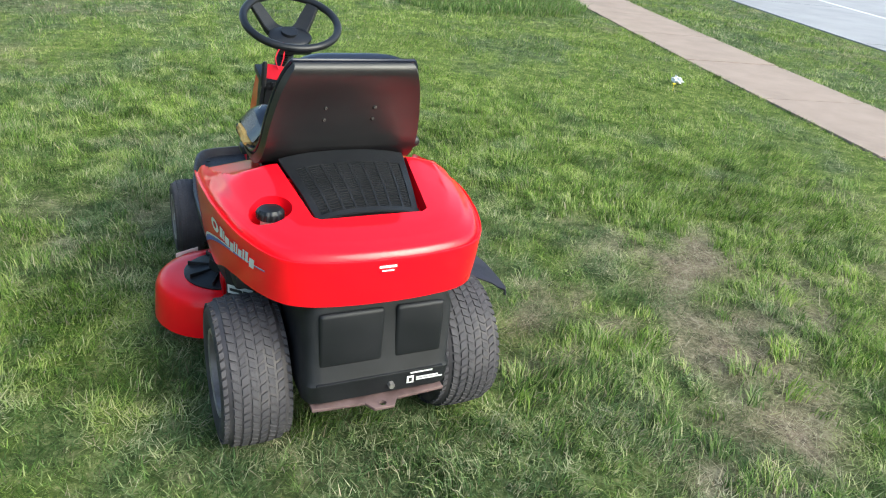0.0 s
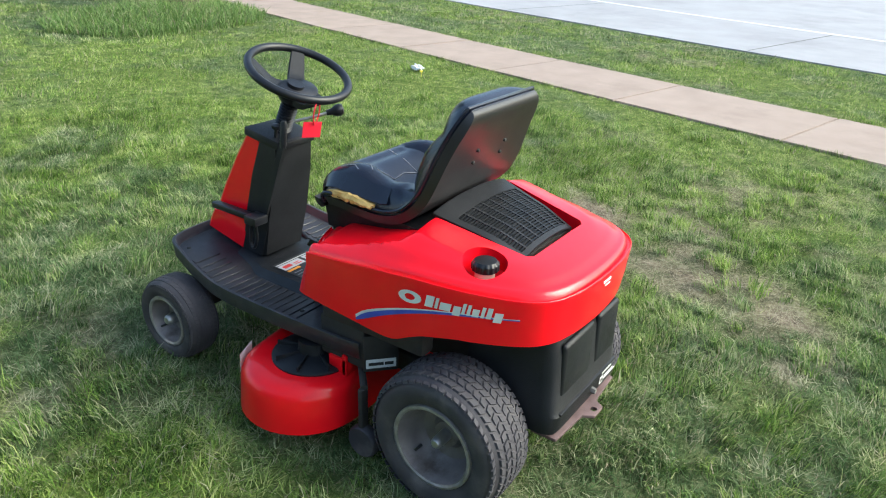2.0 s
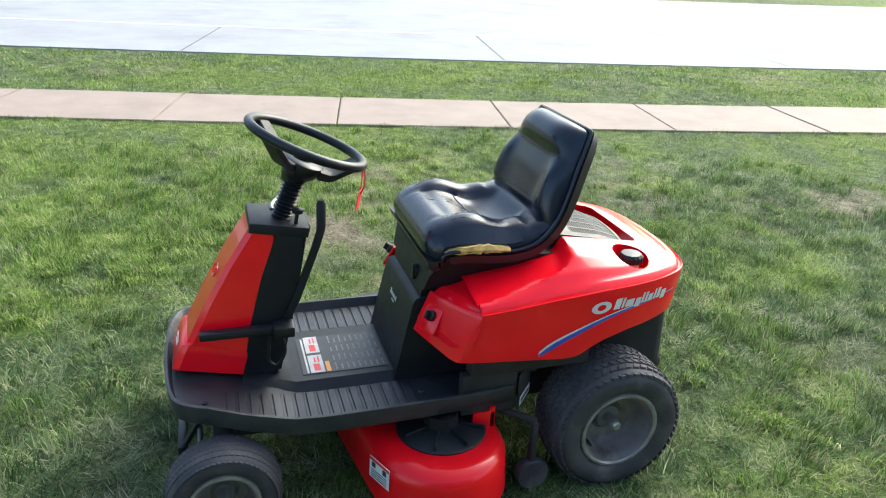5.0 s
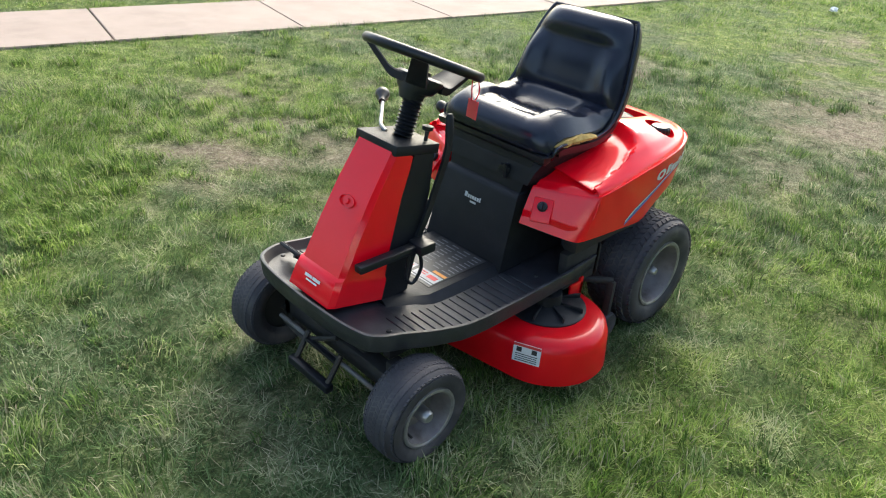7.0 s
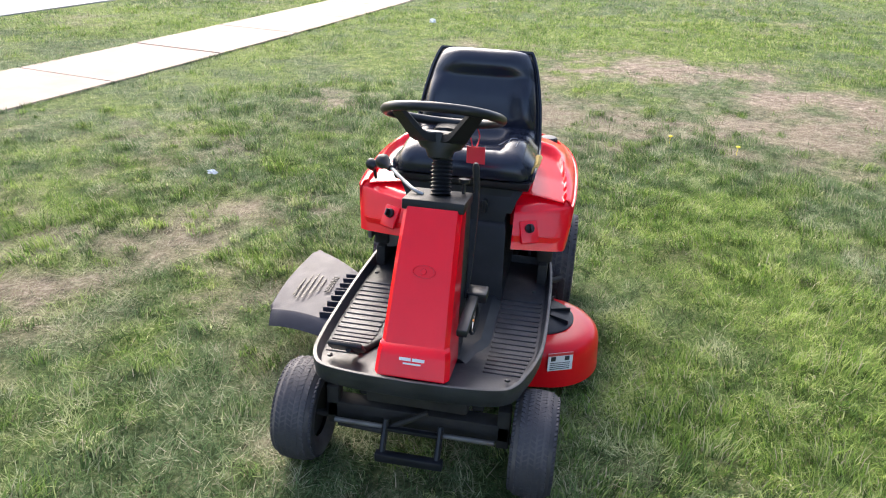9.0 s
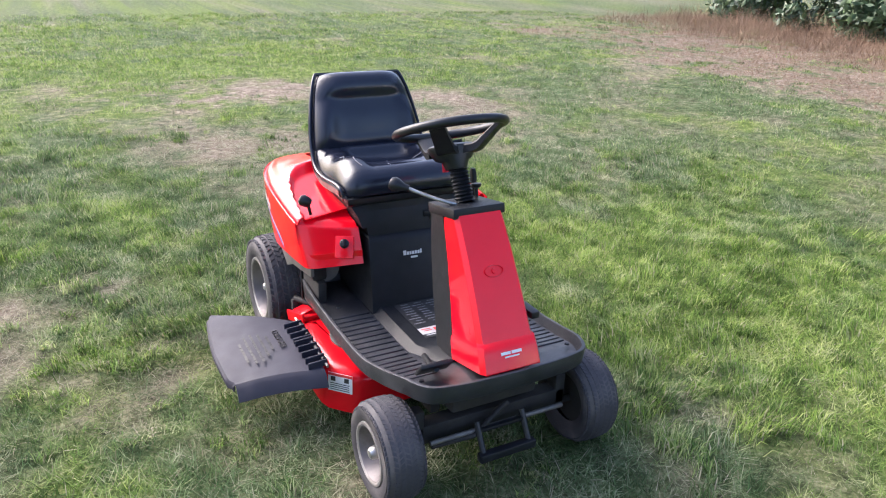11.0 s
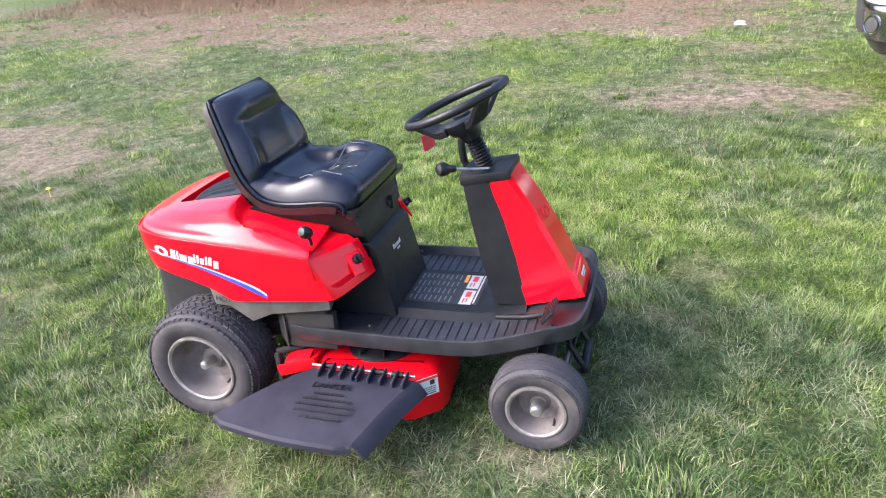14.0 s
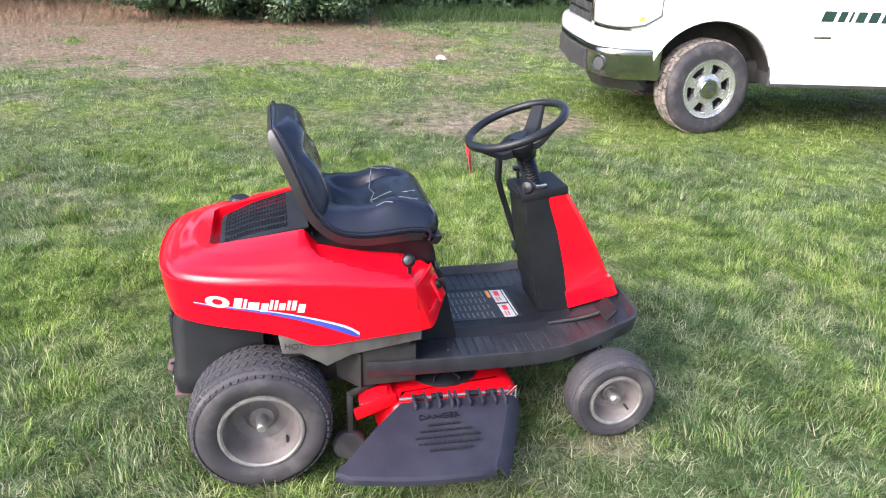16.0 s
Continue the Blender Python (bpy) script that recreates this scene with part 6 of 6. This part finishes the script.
# ---- dry weeds and shrubs at the edge of the lawn, tall sky screen behind ----
M_WEED = surf("dry_weed_stems", (0.105, 0.062, 0.038), (0.33, 0.220, 0.140), 26, 0.85, 0, 0, 1, 0, 0.05, (0.16, 0.15, 0.07), 2.5, 0.6)
rs = np.random.RandomState(15)
n = 90000
Y = -14 + 16.2 * rs.rand(n) ** 0.8
X = -10.4 - 4.8 * rs.rand(n) ** 0.75 + 0.12 * (Y + 1)
k = rs.rand(n) < np.clip(0.25 + tab(X, Y, 0.9, 61) * 1.1, 0, 1)
X, Y = X[k], Y[k]
blades("dry_weeds", X, Y, (0.04 + 0.34 * rs.rand(len(X)) ** 2.2) * (0.2 + 1.9 * tab(X, Y, 1.2, 62) ** 1.5) * np.clip(-(X + 10.6) / 2.2, 0.22, 1.9), 0.005 + 0.006 * rs.rand(len(X)), 0.8, "tall dry straw-coloured weeds at the lawn's edge", dry=np.full(len(X), 0.92), tone=np.clip(0.1 + 0.8 * rs.rand(len(X)), 0, 1), category="weeds", rs=rs, mat=M_WEED, single=True)
n = 110000
X, Y = -7.6 - 4.6 * rs.rand(n) ** 0.8, -12 + 15.5 * rs.rand(n)
k = rs.rand(n) < np.clip((dryness(X, Y) - 0.25) * 1.5, 0, 1)
X, Y = X[k], Y[k]
blades("dead_weeds", X, Y, (0.02 + 0.06 * rs.rand(len(X))) * (0.4 + 1.2 * tab(X, Y, 1.5, 64)), 0.006 + 0.006 * rs.rand(len(X)), 1.6, "low brown dead weeds on the bare strip", dry=np.full(len(X), 0.9), category="weeds", rs=rs, mat=M_WEED, single=True)
n = 24000
Y = -2 + 15 * rs.rand(n)
X = -12.4 - 4.2 * rs.rand(n)
blades("tall_grass", X, Y, (0.08 + 0.28 * rs.rand(n)) * (0.5 + tab(X, Y, 1.1, 63)), 0.006 + 0.007 * rs.rand(n), 0.9, "long uncut green grass behind the lawn", dry=np.full(n, 0.05), tone=0.35 * rs.rand(n), lush=0.25 * rs.rand(n), category="grass", rs=rs)
n = 9000
a, r = rs.rand(n) * 2 * np.pi, np.sqrt(rs.rand(n))
X, Y = 4.9 + 1.7 * r * np.cos(a) + 0.12 * 1.2 * r * np.sin(a), 8.7 + 1.3 * r * np.sin(a)
ok = X < walk_v(Y) - 0.1
X, Y, r = X[ok], Y[ok], r[ok]
blades("tall_grass", X, Y, (0.12 + 0.22 * rs.rand(len(X))) * (1.15 - 0.6 * r), 0.008 + 0.008 * rs.rand(len(X)), 0.8, "clump of long uncut green grass on the lawn", dry=np.zeros(len(X)), tone=0.25 + 0.5 * rs.rand(len(X)), lush=0.2 + 0.4 * rs.rand(len(X)), category="grass", rs=rs)


def leaf_material():
    m, n, l, b = nodes_of("shrub_leaf")
    g = n.new("ShaderNodeNewGeometry")
    r = n.new("ShaderNodeValToRGB")
    r.color_ramp.elements[0].color, r.color_ramp.elements[1].color = (0.014, 0.034, 0.014, 1), (0.085, 0.135, 0.055, 1)
    l.new(g.outputs["Random Per Island"], r.inputs["Fac"])
    l.new(r.outputs["Color"], b.inputs["Base Color"])
    b.inputs["Roughness"].default_value = 0.5
    return m


M_LEAF = leaf_material()
M_BARK = surf("shrub_bark", (0.06, 0.045, 0.03), (0.12, 0.09, 0.065), 20, 0.9, 0, 0.6, 60)


def shrub(x, y, w, h, seed):
    rs = np.random.RandomState(seed)
    t = thing("shrub", "dense dark green leafy shrub, tall ones added as an unseen sky screen", "shrub", pose(x, y, 0), group="shrubs at the lawn's edge")
    lobes = [(rs.uniform(-w, w) * 0.75, rs.uniform(-w, w) * 0.95, rs.uniform(0.15, 0.95) * h, rs.uniform(0.22, 0.48) * w) for _ in range(26)]
    lobes += [(rs.uniform(0.1, 0.75) * w, rs.uniform(-w, w) * 1.1, rs.uniform(0.10, 0.8), rs.uniform(0.16, 0.38) * w) for _ in range(20)]
    for k in range(7):
        lx, ly, lz, lr = lobes[k]
        part("stem", tube([(lx * 0.1, ly * 0.1, 0), (lx * 0.4, ly * 0.5, lz * 0.5), (lx, ly, lz)], [0.035, 0.022, 0.008], 6), M_BARK, t)
    # tall ones stand for unseen trees that cut sky light, with larger leaves
    tall = h > 4
    N = 20000 if tall else 13000
    pick = rs.randint(0, len(lobes), N)
    Lb = np.array(lobes)[pick]
    d = rs.randn(N, 3)
    d /= np.linalg.norm(d, axis=1)[:, None]
    rad = Lb[:, 3] * (0.55 + 0.5 * rs.rand(N)) * (0.8 + 0.4 * rs.rand(N))
    C = Lb[:, :3] + d * rad[:, None] * np.array([1, 1, 0.8])
    C[:, 2] = np.abs(C[:, 2]) + 0.03
    u = rs.randn(N, 3) + np.array([0, 0, -0.3])
    u /= np.linalg.norm(u, axis=1)[:, None]
    v = np.cross(u, d + 0.3 * rs.randn(N, 3))
    v /= np.linalg.norm(v, axis=1)[:, None]
    s = (0.026 + 0.038 * rs.rand(N))[:, None] * (2.3 if tall else 1.0)
    nr = np.cross(u, v)
    V = np.stack([C - u * s, C + v * s * 0.45 + nr * s * 0.12, C + u * s, C - v * s * 0.45 + nr * s * 0.12], 1)
    base = np.arange(N)[:, None] * 4
    me = mesh_np("leaves", V.reshape(-1, 3), np.concatenate([base + np.array([0, 1, 2]), base + np.array([0, 2, 3])]))
    me.materials.append(M_LEAF)
    lv = new("foliage", me)
    lv.parent = t
    tagged(lv, kind="stuff")


# two low shrubs, then tall unseen trees added to block sky and reflections
for i, (x, y, w, h) in enumerate(((-12.9, -1.2, 1.2, 2.6), (-12.4, 0.5, 1.2, 2.4), (-14.0, -0.3, 1.8, 6.4), (-16.2, 2.2, 2.2, 8.0), (-16.5, 4.9, 2.4, 8.6), (-17.5, 8.2, 2.6, 9.0), (-16.0, -3.4, 2.4, 8.2), (-17.0, -6.8, 2.6, 8.8), (-18.5, -10.5, 2.7, 9.2), (-18.5, 11.8, 2.6, 9.0))):
    shrub(x, y, w, h, 70 + i)

# ---- tree by the pavement ----
def tree(x, y, r, seed):
    rs = np.random.RandomState(seed)
    t = thing("tree", "grey-barked street tree with long grass round its trunk", "tree", pose(x, y, 0))

    def limb(pts, radii, n=14):
        loops = []
        for (px, py, pz), rad in zip(pts, radii):
            loops.append([(px + rad * math.cos(a) * (1 + 0.10 * math.sin(5 * a + pz * 3)), py + rad * math.sin(a) * (1 + 0.10 * math.sin(4 * a - pz * 2)), pz) for a in np.linspace(0, 2 * math.pi, n + 1)[:-1]])
        return loft(loops)
    part("trunk", limb([(0, 0, -0.1), (0, 0, 0.05), (0.01, 0, 0.25), (0.02, 0.01, 0.8), (0.03, 0.02, 2.0), (0.02, 0.05, 3.4), (0.05, 0.02, 5.2)], [r * 1.45, r * 1.28, r * 1.06, r, r * 0.9, r * 0.7, r * 0.3], 22), M_BARK, t, "ridged grey bark")
    C = []
    for k in range(9):
        a, z0 = k * 2.4, 2.6 + 0.28 * k
        reach, rise = rs.uniform(1.2, 1.9), rs.uniform(0.7, 1.3)
        tip = (reach * math.cos(a), reach * math.sin(a), z0 + rise)
        part("limb", tube([(0.03, 0.02, z0), (tip[0] * 0.5, tip[1] * 0.5, z0 + rise * 0.45), tip], [r * 0.38, r * 0.22, r * 0.06], 8), M_BARK, t)
        C.append((*tip, rs.uniform(0.6, 0.95)))
        C.append((tip[0] * 0.6, tip[1] * 0.6, tip[2] + 0.3, rs.uniform(0.5, 0.8)))
    N = 16000
    Lb = np.array(C)[rs.randint(0, len(C), N)]
    d = rs.randn(N, 3)
    d /= np.linalg.norm(d, axis=1)[:, None]
    P = Lb[:, :3] + d * (Lb[:, 3] * rs.rand(N) ** 0.4)[:, None]
    u = rs.randn(N, 3)
    u /= np.linalg.norm(u, axis=1)[:, None]
    v = np.cross(u, d + 0.4 * rs.randn(N, 3))
    v /= np.linalg.norm(v, axis=1)[:, None]
    s = (0.045 + 0.04 * rs.rand(N))[:, None]
    V = np.stack([P - u * s, P + v * s * 0.5, P + u * s, P - v * s * 0.5], 1)
    base = np.arange(N)[:, None] * 4
    me = mesh_np("leaves", V.reshape(-1, 3), np.concatenate([base + np.array([0, 1, 2]), base + np.array([0, 2, 3])]))
    me.materials.append(M_LEAF)
    crown = new("crown", me)
    crown.parent = t
    tagged(crown, kind="stuff")


tree(5.75, 9.35, 0.23, 90)

# ---- litter on the grass ----
M_PAPER = surf("crumpled_paper", (0.70, 0.70, 0.71), (0.82, 0.82, 0.82), 30, 0.7)


def litter(name, x, y, r, label, category, seed):
    rs = np.random.RandomState(seed)
    bm = bmesh.new()
    bmesh.ops.create_icosphere(bm, subdivisions=3, radius=1)
    for v in bm.verts:
        k = 1 + 0.9 * noise.noise(v.co * 2.1 + Vector((seed, 0, 0)))
        v.co = Vector((v.co.x * r * k, v.co.y * r * 0.6 * k, max(-0.3, v.co.z) * r * 0.5 * k))
    ob = part(name, bm, M_PAPER, smooth=False)
    ob.matrix_world = pose(x, y, 0.03 + r * 0.15, 0, 0, rs.rand() * 180)
    return tagged(ob, label, category)


litter("crumpled_cup", 4.62, 3.85, 0.075, "crushed white paper cup lying on the grass", "litter", 1)
litter("paper_scrap", -7.9, 2.44, 0.06, "crumpled white paper scrap lying on the grass", "litter", 2)
litter("paper_scrap", 1.85, -7.9, 0.07, "crumpled white paper scrap lying on dry grass", "litter", 3)
litter("paper_scrap", 1.86, -1.05, 0.028, "small pale paper scrap on the worn lawn", "litter", 4)
M_YEL = surf("dandelion_yellow", (0.75, 0.62, 0.03), (0.85, 0.72, 0.05), 40, 0.7)
for x, y in ((-1.11, -2.71), (-1.59, -2.58), (4.38, 3.62)):
    fl = tagged(part("dandelion", merge(moved(lathe([(0, 0.0), (0.006, 0.002), (0.018, 0.010), (0.012, 0.016), (0, 0.018)], 14, "Z"), pose(0, 0, 0.045)), tube([(0, 0, -0.01), (0.002, 0, 0.02), (0, 0, 0.047)], 0.0018, 6)), M_YEL), "small yellow dandelion flower in the grass", "flower", "dandelions in the lawn")
    fl.matrix_world = pose(x, y, 0.02)
